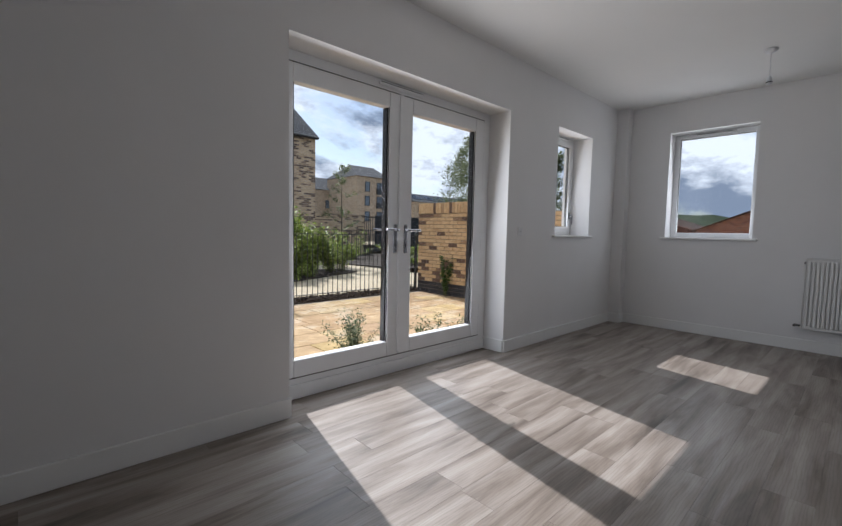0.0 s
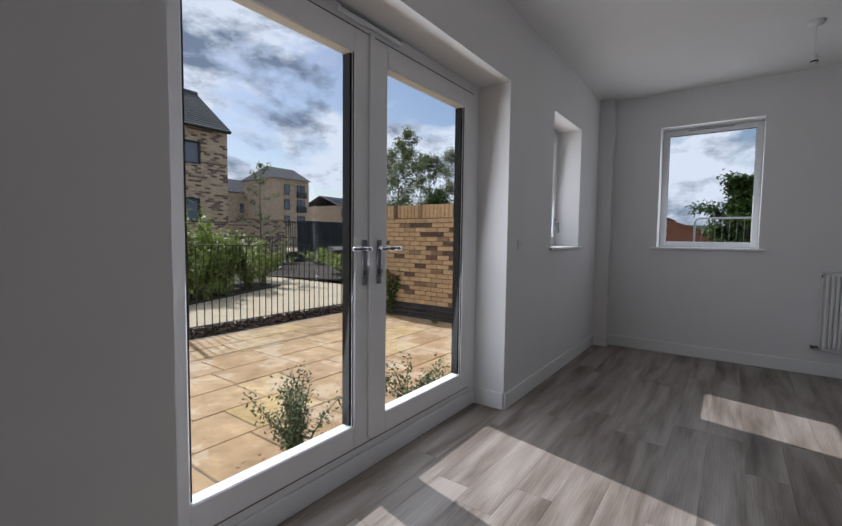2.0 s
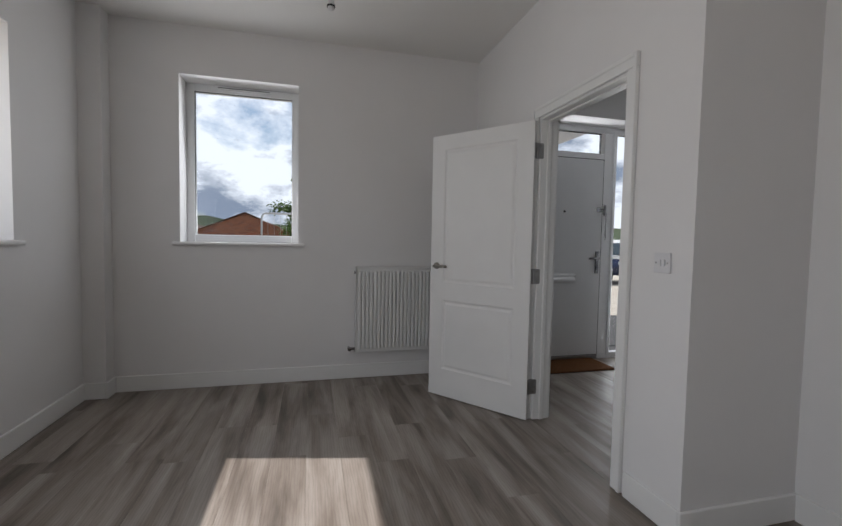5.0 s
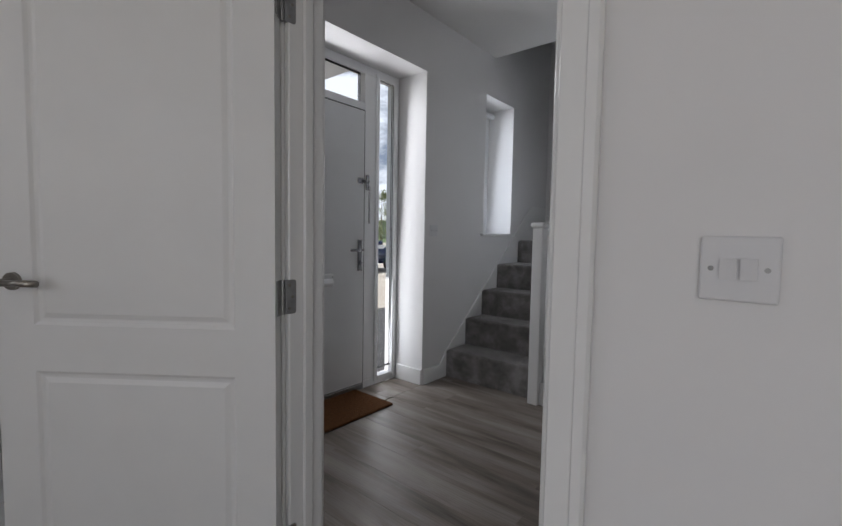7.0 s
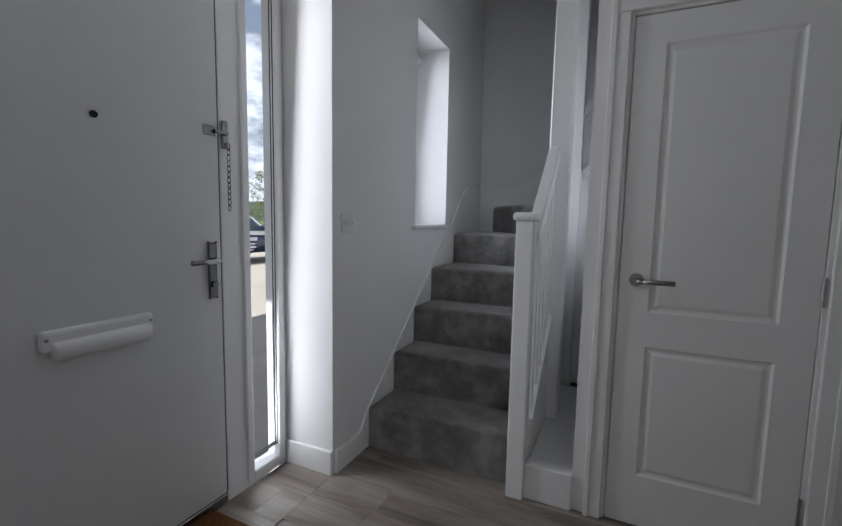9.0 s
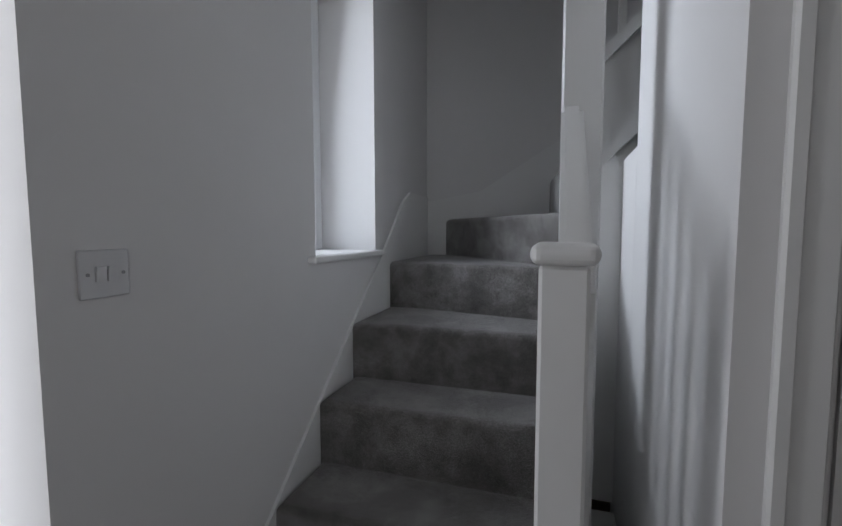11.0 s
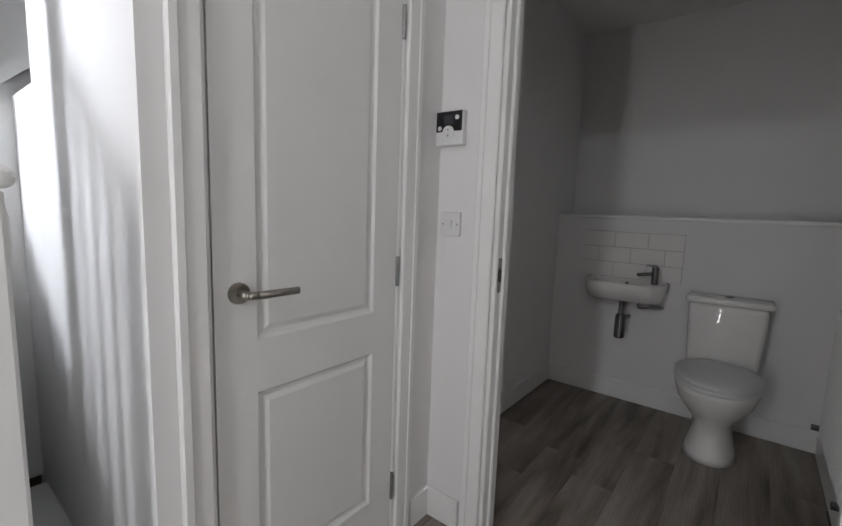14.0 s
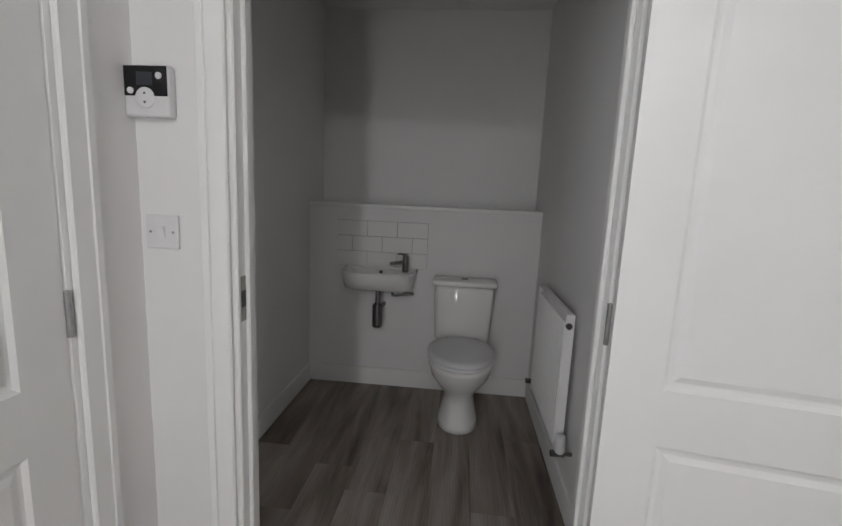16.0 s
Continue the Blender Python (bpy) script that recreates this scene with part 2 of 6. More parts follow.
def scaled_patches(m, pale, scale):
    """Pale flaked patches with a sharp, wandering edge, over what the material has."""
    b = bsdf(m)
    old = b.inputs["Base Color"].links[0].from_socket
    geo = node(m, "ShaderNodeNewGeometry")
    n = node(m, "ShaderNodeTexNoise", Scale=scale, Detail=5.0, Roughness=0.65, Distortion=0.3)
    wire(m, geo, "Position", n, "Vector")
    mask = ramp(m, (0.53, (0, 0, 0)), (0.56, (0.5, 0.5, 0.5)), (0.62, (0.5, 0.5, 0.5)), (0.69, (0, 0, 0)))
    wire(m, n, "Fac", mask, "Fac")
    x = mix(m, 0.5, old, pale)
    wire(m, mask, "Color", x, "Factor")
    wire(m, x, "Result", b, "Base Color")


scaled_patches(SLAB, (0.60, 0.50, 0.37), 2.6)
PAVER = brick_material("buff_paver", ((0.0, (0.36, 0.25, 0.14)), (1.0, (0.46, 0.34, 0.20))), 0.5)
MORTAR = mottled("mortar", (0.24, 0.20, 0.15), (0.30, 0.25, 0.19), 25.0, 0.95)
DARK_MORTAR = mottled("dark_mortar", (0.13, 0.105, 0.08), (0.18, 0.15, 0.115), 25.0, 0.95)


# ---------------------------------------------------------------- mesh helpers
def mesh_object(name, bm, mat, parent=None, label="", smooth=False):
    me = bpy.data.meshes.new(name)
    bmesh.ops.recalc_face_normals(bm, faces=bm.faces)
    if smooth:
        for f in bm.faces:
            f.smooth = True
    bm.to_mesh(me)
    bm.free()
    me.materials.append(mat)
    ob = new(name, me)
    if parent is not None:
        ob.parent = parent
        ob.matrix_parent_inverse = Matrix.Identity(4)
    if label:
        ob["label"] = label
    return ob


def part(name, bm, mat, parent, label="", smooth=False):
    return mesh_object(name, bm, mat, parent, label, smooth)


def thing(name, place, label, category, group="", kind="", turn=0.0):
    ob = new(name)
    ob.empty_display_size = 0.1
    ob.matrix_basis = pose(*place, 0, 0, turn)
    return tagged(ob, label, category, group, kind)


def add_box(bm, x0, x1, y0, y1, z0, z1, bevel=0.0, m=None, segments=1):
    made = bmesh.ops.create_cube(bm, size=1.0)["verts"]
    for v in made:
        v.co = Vector(((x0 + x1) / 2 + v.co.x * (x1 - x0), (y0 + y1) / 2 + v.co.y * (y1 - y0), (z0 + z1) / 2 + v.co.z * (z1 - z0)))
    if bevel:
        edges = list({e for v in made for e in v.link_edges})
        out = bmesh.ops.bevel(bm, geom=edges, offset=bevel, segments=segments, profile=0.5, affect="EDGES", clamp_overlap=True)
        made = list({v for f in out["faces"] for v in f.verts} | {v for v in made if v.is_valid})
    if m is not None:
        bmesh.ops.transform(bm, matrix=m, verts=made)
    return made


def box(x0, x1, y0, y1, z0, z1, bevel=0.0, segments=1):
    bm = bmesh.new()
    add_box(bm, x0, x1, y0, y1, z0, z1, bevel, None, segments)
    return bm


def add_tube(bm, a, b, r0, r1=None, sides=12, cap=True):
    a, b = Vector(a), Vector(b)
    d = b - a
    m = Matrix.Translation((a + b) / 2) @ d.to_track_quat("Z", "Y").to_matrix().to_4x4()
    return bmesh.ops.create_cone(bm, cap_ends=cap, segments=sides, radius1=r0, radius2=r0 if r1 is None else r1, depth=d.length, matrix=m)["verts"]


def tube(a, b, r0, r1=None, sides=12):
    bm = bmesh.new()
    add_tube(bm, a, b, r0, r1, sides)
    return bm


def add_sweep(bm, pts, r, sides=8):
    for p, q in zip(pts, pts[1:]):
        add_tube(bm, p, q, r, r, sides)
    for p in pts[1:-1]:
        bmesh.ops.create_uvsphere(bm, u_segments=sides, v_segments=6, radius=r, matrix=Matrix.Translation(p))


def add_lathe(bm, profile, centre, sides=24, sx=1.0, sy=1.0):
    """A turned solid: profile is radius, height pairs."""
    rings = []
    for r, z in profile:
        rings.append([bm.verts.new((centre[0] + sx * r * math.cos(2 * math.pi * k / sides), centre[1] + sy * r * math.sin(2 * math.pi * k / sides), centre[2] + z)) for k in range(sides)])
    for lo, hi in zip(rings, rings[1:]):
        for k in range(sides):
            bm.faces.new((lo[k], lo[(k + 1) % sides], hi[(k + 1) % sides], hi[k]))
    bm.faces.new(rings[0][::-1])
    bm.faces.new(rings[-1])


def prism(outline, axis, lo, hi):
    """A solid with the given outline in the two other axes, from lo to hi along axis."""
    bm = bmesh.new()
    def at(u, v, w):
        return {"x": (w, u, v), "y": (u, w, v), "z": (u, v, w)}[axis]
    a = [bm.verts.new(at(u, v, lo)) for u, v in outline]
    b = [bm.verts.new(at(u, v, hi)) for u, v in outline]
    bm.faces.new(a[::-1])
    bm.faces.new(b)
    for k in range(len(a)):
        bm.faces.new((a[k], a[(k + 1) % len(a)], b[(k + 1) % len(a)], b[k]))
    return bm


def wall(name, axis, t0, t1, a0, a1, z0, z1, holes=(), mat=None, label="", kind_name="wall"):
    """A wall that runs along axis from a0 to a1, t0 to t1 thick, with openings (a0, a1, z0, z1) through it."""
    us = sorted({a0, a1, *[h[0] for h in holes], *[h[1] for h in holes]})
    vs = sorted({z0, z1, *[h[2] for h in holes], *[h[3] for h in holes]})
    us, vs = [u for u in us if a0 <= u <= a1], [v for v in vs if z0 <= v <= z1]
    def full(i, j):
        if not (0 <= i < len(us) - 1 and 0 <= j < len(vs) - 1):
            return False
        u, v = (us[i] + us[i + 1]) / 2, (vs[j] + vs[j + 1]) / 2
        return not any(h[0] < u < h[1] and h[2] < v < h[3] for h in holes)
    bm = bmesh.new()
    verts = {}
    def vert(i, j, t):
        key = (i, j, t)
        if key not in verts:
            verts[key] = bm.verts.new((us[i], t, vs[j]) if axis == "x" else (t, us[i], vs[j]))
        return verts[key]
    for i in range(len(us) - 1):
        for j in range(len(vs) - 1):
            if not full(i, j):
                continue
            for t in (t0, t1):
                bm.faces.new((vert(i, j, t), vert(i + 1, j, t), vert(i + 1, j + 1, t), vert(i, j + 1, t)))
            for di, dj, p, q in ((-1, 0, (i, j), (i, j + 1)), (1, 0, (i + 1, j), (i + 1, j + 1)), (0, -1, (i, j), (i + 1, j)), (0, 1, (i, j + 1), (i + 1, j + 1))):
                if not full(i + di, j + dj):
                    bm.faces.new((vert(*p, t0), vert(*q, t0), vert(*q, t1), vert(*p, t1)))
    ob = mesh_object(name, bm, mat or PAINT_WALL)
    return tagged(ob, label, kind_name, "", "structure")


# ---------------------------------------------------------------- plan
CEIL = 2.80
X_W1, X_WEST = 2.53, -5.4          # window wall, far west wall
Y_S, Y_S2 = -3.04, -3.66           # living-room walls towards hall and cloakroom
Y_HN = -3.165                      # hall side of the wall between
X_R = 0.215                        # return beside the doorway
X_HW, X_HE = 0.355, 2.38            # hall west and east walls
Y_CUP = -5.11                      # cupboard front
Y_BACK = -7.055                    # wall behind the winders
WC = (-1.355, -5.29, -3.795)         # cloakroom: boxed back, side walls
PATIO = (-2.21, 0.0, 0.0, 2.305)
PATIO_FRAME = -2.29               # outer edge of the door frame behind the plaster
W2 = (0.895, 1.705, 1.155, 2.325)
W1 = (-1.485, -0.605, 1.155, 2.435)
W3 = (-6.22, -5.70, 1.195, 2.44)
FRONT = (-4.85, -3.515, 0.0, 2.385)
DOOR_H = 2.0
LIV = (0.625, 1.405)                # living-room door, clear opening in x
WCD = (-4.855, -3.94)               # cloakroom door, clear opening in y
CUP = (0.577, 1.195)                # cupboard door leaf in x

wall("wall_north", "x", 0.0, 0.36, X_WEST - 0.1, X_W1 + 0.36, -0.3, 5.6, ((PATIO[0], PATIO[1], -0.3, PATIO[3]), W2), label="white painted wall with patio doors and a window")
wall("wall_east", "y", X_W1, X_W1 + 0.36, Y_HN, 0.0, -0.3, 5.6, (W1,), label="white painted wall with a square window")
wall("wall_west", "y", X_WEST - 0.1, X_WEST, Y_S2, 0.0, 0.0, CEIL, label="plain white painted wall")
wall("wall_south", "x", Y_HN, Y_S, X_R, X_W1, 0.0, CEIL, ((LIV[0] - 0.03, LIV[1] + 0.03, 0.0, DOOR_H + 0.02),), label="white painted wall with a doorway to the hall")
wall("wall_return", "y", X_R, X_HW, WC[2], Y_HN, 0.0, CEIL, label="white painted wall end beside the doorway")
wall("wall_south_return", "x", WC[2], Y_S2, X_WEST - 0.1, X_R, 0.0, CEIL, label="white painted wall before the cloakroom")
wall("wall_hall_west", "y", X_HW - 0.1, X_HW, WC[1], WC[2], 0.0, CEIL, ((WCD[0] - 0.03, WCD[1] + 0.03, 0.0, DOOR_H + 0.02),), label="white painted wall with the cloakroom doorway")
wall("wall_hall_east", "y", X_HE, X_HE + 0.40, -7.155, Y_HN, -0.3, 5.6, ((FRONT[0], FRONT[1], -0.3, FRONT[3]), W3), label="white painted wall with the front door and a narrow window")
wall("wall_cupboard_front", "x", Y_CUP - 0.09, Y_CUP, X_HW, 1.325, 0.0, CEIL, ((CUP[0] - 0.03, CUP[1] + 0.03, 0.0, 2.0),), label="white painted wall with the cupboard door")
wall("wall_cupboard_side", "y", 1.235, 1.325, -5.955, Y_CUP - 0.09, 0.0, CEIL, label="white painted wall beside the balustrade")
wall("wall_stair_back", "x", Y_BACK - 0.1, Y_BACK, -1.6, X_HE, 0.0, 5.6, label="white painted wall behind the winding stairs")
wall("wall_cloakroom_boxing", "y", WC[0] - 0.28, WC[0], WC[1], WC[2], 0.0, 1.2, label="white painted boxing behind the toilet")
wall("wall_cloakroom_back", "y", WC[0] - 0.38, WC[0] - 0.28, WC[1] - 0.1, WC[2], 0.0, CEIL, label="white painted wall over the boxing")
wall("wall_cloakroom_south", "x", WC[1] - 0.1, WC[1], WC[0] - 0.28, X_HW - 0.1, 0.0, CEIL, label="plain white painted wall")
wall("wall_cupboard_back", "y", -0.025, 0.075, -7.055, -5.39, 0.0, 2.2, label="plain white wall inside the cupboard")
wall("wall_landing_west", "y", -1.7, -1.6, -7.155, -5.39, 0.0, 5.6, label="plain white landing wall")
wall("wall_landing_north", "x", -5.39, -5.29, -1.6, 1.235, CEIL, 5.6, label="plain white landing wall")


def slab(name, x0, x1, y0, y1, z0, z1, mat, label, category):
    return tagged(mesh_object(name, box(x0, x1, y0, y1, z0, z1), mat), label, category, "", "structure")


slab("ceiling_living_room", X_WEST, X_W1, Y_S, 0.0, CEIL, CEIL + 0.12, PAINT_CEILING, "plain white plaster ceiling", "ceiling")
slab("ceiling_living_bay", X_WEST, X_R, Y_S2, Y_S, CEIL, CEIL + 0.12, PAINT_CEILING, "plain white plaster ceiling", "ceiling")
slab("ceiling_hall", X_HW - 0.1, X_HE, -5.845, Y_HN, CEIL, CEIL + 0.25, PAINT_CEILING, "plain white plaster hall ceiling", "ceiling")
slab("ceiling_cloakroom", WC[0] - 0.38, X_HW - 0.1, WC[1], WC[2], CEIL - 0.3, CEIL, PAINT_CEILING, "plain white plaster ceiling", "ceiling")
slab("ceiling_stairwell", -1.7, X_HE, -7.155, -5.25, 5.2, 5.3, PAINT_CEILING, "plain white ceiling over the stairwell", "ceiling")
slab("wall_stairwell_north", X_HW - 0.1, X_HE, -5.845, -5.755, CEIL + 0.25, 5.2, PAINT_WALL, "plain white wall over the stairwell", "wall")
slab("floor_under_stairs", -1.6, X_HE, Y_BACK, -5.25, -0.12, -0.004, MORTAR, "bare floor in the cupboard under the stairs", "floor")
slab("wall_under_flight", 1.235, 1.325, -6.315, -5.956, 0.0, 1.56, PAINT_WALL, "white painted panel under the upper flight", "wall")
slab("boxing_corner", X_W1 - 0.13, X_W1, -0.145, 0.0, 0.0, CEIL, PAINT_WALL, "white painted pipe boxing in the room corner", "boxing")

# ---------------------------------------------------------------- skirting, linings, door casings
def skirting(name, *runs):
    """Runs of (axis, wall face, side, from, to): a board 0.12 high, proud by 0.016 on the side given by the sign."""
    root = thing(name, (0, 0, 0), "white painted square-edged skirting board along the wall", "skirting", "", "structure")
    for axis, face, side, a, b in runs:
        lo, hi = sorted((face, face + side * 0.016))
        bm = box(a, b, lo, hi, 0.0, 0.12, 0.003) if axis == "x" else box(lo, hi, a, b, 0.0, 0.12, 0.003)
        part("board", bm, GLOSS_WHITE, root)
    return root


skirting("baseboard_living_room",
         ("x", 0.0, -1, X_WEST, PATIO[0]), ("x", 0.0, -1, 0.0, X_W1 - 0.13), ("y", PATIO[0], 1, 0.0, 0.24), ("y", 0.0, -1, 0.0, 0.24),
         ("y", X_W1 - 0.13, -1, -0.145, -0.016), ("x", -0.145, -1, X_W1 - 0.146, X_W1), ("y", X_W1, -1, Y_S, -0.161),
         ("x", Y_S, 1, LIV[1] + 0.10, X_W1 - 0.016), ("x", Y_S, 1, X_R, LIV[0] - 0.10), ("y", X_R, -1, Y_S2, Y_S + 0.016), ("x", Y_S2, 1, X_WEST, X_R - 0.016))
skirting("baseboard_hall",
         ("x", Y_HN, -1, LIV[1] + 0.10, X_HE), ("x", Y_HN, -1, X_HW, LIV[0] - 0.10), ("y", X_HE, -1, FRONT[1], Y_HN - 0.016), ("y", X_HE, -1, -5.09, FRONT[0] - 0.016),
         ("x", FRONT[0], 1, X_HE, X_HE + 0.27), ("y", X_HW, 1, Y_CUP, WCD[0] - 0.10), ("y", X_HW, 1, WCD[1] + 0.10, Y_HN - 0.016),
         ("x", Y_CUP, 1, X_HW + 0.016, CUP[0] - 0.10))
skirting("baseboard_cloakroom",
         ("y", WC[0], 1, WC[1], WC[2]), ("x", WC[1], 1, WC[0] + 0.016, X_HW - 0.1), ("x", WC[2], -1, WC[0] + 0.016, X_HW - 0.1), ("y", X_HW - 0.1, -1, WC[1] + 0.016, WCD[0] - 0.1))


def casing(name, axis, a0, a1, top, t0, t1, label):
    """Lining, stops and moulded architraves of a doorway a0 to a1 wide in a wall t0 to t1 thick."""
    root = thing(name, (0, 0, 0), label, "door frame", "", "structure")
    def piece(nm, u0, u1, v0, v1, z0, z1, bv=0.004):
        bm = box(u0, u1, v0, v1, z0, z1, bv) if axis == "x" else box(v0, v1, u0, u1, z0, z1, bv)
        part(nm, bm, GLOSS_WHITE, root)
    for u0, u1 in ((a0 - 0.03, a0), (a1, a1 + 0.03)):
        piece("lining", u0, u1, t0 + 0.001, t1 - 0.001, 0, top + 0.02)
    piece("lining", a0, a1, t0 + 0.001, t1 - 0.001, top, top + 0.02)
    mid = (t0 + t1) / 2
    piece("door_stop", a0, a0 + 0.012, mid - 0.016, mid + 0.016, 0, top)
    piece("door_stop", a1 - 0.012, a1, mid - 0.016, mid + 0.016, 0, top)
    piece("door_stop", a0 + 0.012, a1 - 0.012, mid - 0.016, mid + 0.016, top - 0.012, top)
    for v0, v1, s in ((t0 - 0.016, t0, -1), (t1, t1 + 0.016, 1)):
        inner = (v0 - 0.006, v0) if s < 0 else (v1, v1 + 0.006)
        for u0, u1, back0, back1 in ((a0 - 0.082, a0 - 0.014, a0 - 0.082, a0 - 0.060), (a1 + 0.014, a1 + 0.082, a1 + 0.060, a1 + 0.082)):
            piece("architrave", u0, u1, v0, v1, 0, top + 0.014)
            piece("architrave_bead", back0, back1, *inner, 0, top + 0.082, 0.003)
        piece("architrave", a0 - 0.082, a1 + 0.082, v0, v1, top + 0.014, top + 0.082)
        piece("architrave_bead", a0 - 0.060, a1 + 0.060, *inner, top + 0.060, top + 0.082, 0.003)
    return root


living_casing = casing("door_casing_living_room", "x", *LIV, DOOR_H, Y_HN, Y_S, "white painted moulded casing of the living-room doorway")


def hinge_plate(parent, x, y, z):
    """A round-cornered plate let into the lining at x, from y towards the hall, with three screws."""
    outline = []
    for cy, cz, a0 in ((-0.028, 0.042, 90), (-0.028, -0.042, 180)):
        outline += [(y + cy + 0.008 * math.cos(math.radians(a)), z + cz + 0.008 * math.sin(math.radians(a))) for a in range(a0, a0 + 91, 30)]
    outline += [(y, z - 0.05), (y, z + 0.05)]
    plate = part("hinge_plate", prism(outline, "x", x - 0.0018, x + 0.001), STEEL, parent, "zinc-plated hinge plate with screws")
    for dy, dz in ((-0.014, 0.034), (-0.024, 0.0), (-0.014, -0.034)):
        part("screw", tube((x - 0.0032, y + dy, z + dz), (x - 0.001, y + dy, z + dz), 0.0045, 0.005, 10), NICKEL, plate)
    return plate


for hinge_z in (0.228, 0.973, 1.798):
    hinge_plate(living_casing, LIV[1], Y_S + 0.012, hinge_z)
casing("door_casing_cloakroom", "y", *WCD, DOOR_H, X_HW - 0.1, X_HW, "white painted moulded casing of the cloakroom doorway")
casing("door_casing_cupboard", "x", *CUP, 1.992, Y_CUP - 0.09, Y_CUP, "white painted moulded casing of the cupboard doorway")


# ---------------------------------------------------------------- panel doors
def panel_leaf(w, h):
    """A moulded two-panel leaf from (0, 0) to (w, 0.04), with sunk and raised panels on both faces."""
    bm = bmesh.new()
    s = min(0.115, w * 0.17)
    us, vs = (0, s, w - s, w), (0, 0.21, 0.74, 0.875, h - 0.105, h)
    for y, sign in ((0.0, 1), (0.04, -1)):
        grid = [[bm.verts.new((u, y, v)) for v in vs] for u in us]
        sunk = []
        for i in range(3):
            for j in range(5):
                q = [grid[i][j], grid[i + 1][j], grid[i + 1][j + 1], grid[i][j + 1]]
                f = bm.faces.new(q if sign > 0 else q[::-1])
                if i == 1 and j in (1, 3):
                    sunk.append(f)
        for depth, width in ((0.0, 0.004), (-0.007, 0.012), (-0.0015, 0.010), (0.0, 0.006), (0.0055, 0.020)):
            bmesh.ops.inset_individual(bm, faces=sunk, thickness=width, depth=depth)
    bmesh.ops.remove_doubles(bm, verts=bm.verts, dist=1e-6)
    rim = [e for e in bm.edges if e.is_boundary]
    bmesh.ops.bridge_loops(bm, edges=rim)
    return bm


def lever(parent, x, y, z, way, mat, side, backplate=None):
    """A lever handle on the face at y, pointing along way (+1 or -1 in x), standing out on the given side."""
    bm = bmesh.new()
    if backplate:
        add_box(bm, x - 0.016, x + 0.016, y, y + side * 0.009, z + backplate[0], z + backplate[1], 0.004)
    else:
        add_tube(bm, (x, y, z), (x, y + side * 0.009, z), 0.026, 0.025, 24)
    handle = part("handle", bm, mat, parent, "metal door handle")
    bm = bmesh.new()
    pts = [(x, y, z), (x, y + side * 0.045, z), (x + way * 0.02, y + side * 0.056, z), (x + way * 0.125, y + side * 0.058, z)]
    add_sweep(bm, pts, 0.0095, 12)
    part("lever", bm, mat, handle, smooth=True)
    return handle


def butt_hinge(parent, z, y_side, spread=True):
    bm = bmesh.new()
    add_tube(bm, (-0.004, y_side, z - 0.05), (-0.004, y_side, z + 0.05), 0.0065, None, 10)
    for k in (-0.03, 0.0, 0.03):
        add_tube(bm, (-0.004, y_side, z + k - 0.001), (-0.004, y_side, z + k + 0.001), 0.0075, None, 10)
    if spread:
        add_box(bm, -0.004, 0.0, y_side - math.copysign(0.036, y_side - 0.02), y_side, z - 0.05, z + 0.05, 0.0008)
    part("hinge", bm, STEEL, parent, "zinc-plated butt hinge")


def panel_door(name, hinge, turn, w, h, label, handle_sides=(1, -1), hinge_side=1, hinge_zs=(0.22, 1.0, 1.79), spread=True, latch=True, flip=1):
    root = thing(name, (hinge[0], hinge[1], 0.008), label, "door", "", "structure", turn)
    bm = panel_leaf(w, h)
    if flip < 0:
        bmesh.ops.scale(bm, vec=(1, -1, 1), verts=bm.verts)
    leaf = part("leaf", bm, DOOR_WHITE, root)
    y0, y1 = (0.0, 0.04) if flip > 0 else (-0.04, 0.0)
    for s in handle_sides:
        lever(leaf, w - 0.058, y1 if s > 0 else y0, 1.0, -1, NICKEL, s)
    for z in hinge_zs:
        butt_hinge(leaf, z, (y1 + 0.004) if hinge_side > 0 else (y0 - 0.004), spread)
    if latch:
        part("latch_plate", box(w - 0.0005, w + 0.0015, (y0 + y1) / 2 - 0.011, (y0 + y1) / 2 + 0.011, 0.94, 1.06, 0.0005), NICKEL, leaf)
    return root


# living-room door, open into the room towards the radiator
panel_door("door_1", (1.412, -3.018), math.degrees(math.atan2(0.523, 0.69)), 0.82, 1.981, "white two-panel door standing open in the living-room doorway", hinge_side=-1, hinge_zs=(0.22, 0.965, 1.79))
# cupboard door, shut
panel_door("door_2", (CUP[0] + 0.003, Y_CUP - 0.002), 0.0, 0.612, 1.978, "white two-panel cupboard door, closed, beside the stairs", handle_sides=(1,), spread=False, flip=-1)
# cloakroom door, swung wide into the hall
wc_door = panel_door("door_3", (X_HW + 0.012, WCD[1] + 0.004), 80.0, 0.762, 1.981, "white two-panel cloakroom door standing wide open", hinge_side=1, spread=False, flip=-1)
part("lock_turn", tube((0.704, 0.0, 0.885), (0.704, 0.012, 0.885), 0.024, 0.023, 20), NICKEL, wc_door.children[0])


# ---------------------------------------------------------------- windows and glazed doors
def ring(x0, x1, y0, y1, z0, z1, t, bevel=0.004):
    """A rectangular frame of section t by (y1 - y0), mitred into one mesh."""
    bm = bmesh.new()
    add_box(bm, x0, x0 + t, y0, y1, z0, z1, bevel)
    add_box(bm, x1 - t, x1, y0, y1, z0, z1, bevel)
    add_box(bm, x0 + t, x1 - t, y0, y1, z0, z0 + t, bevel)
    add_box(bm, x0 + t, x1 - t, y0, y1, z1 - t, z1, bevel)
    return bm


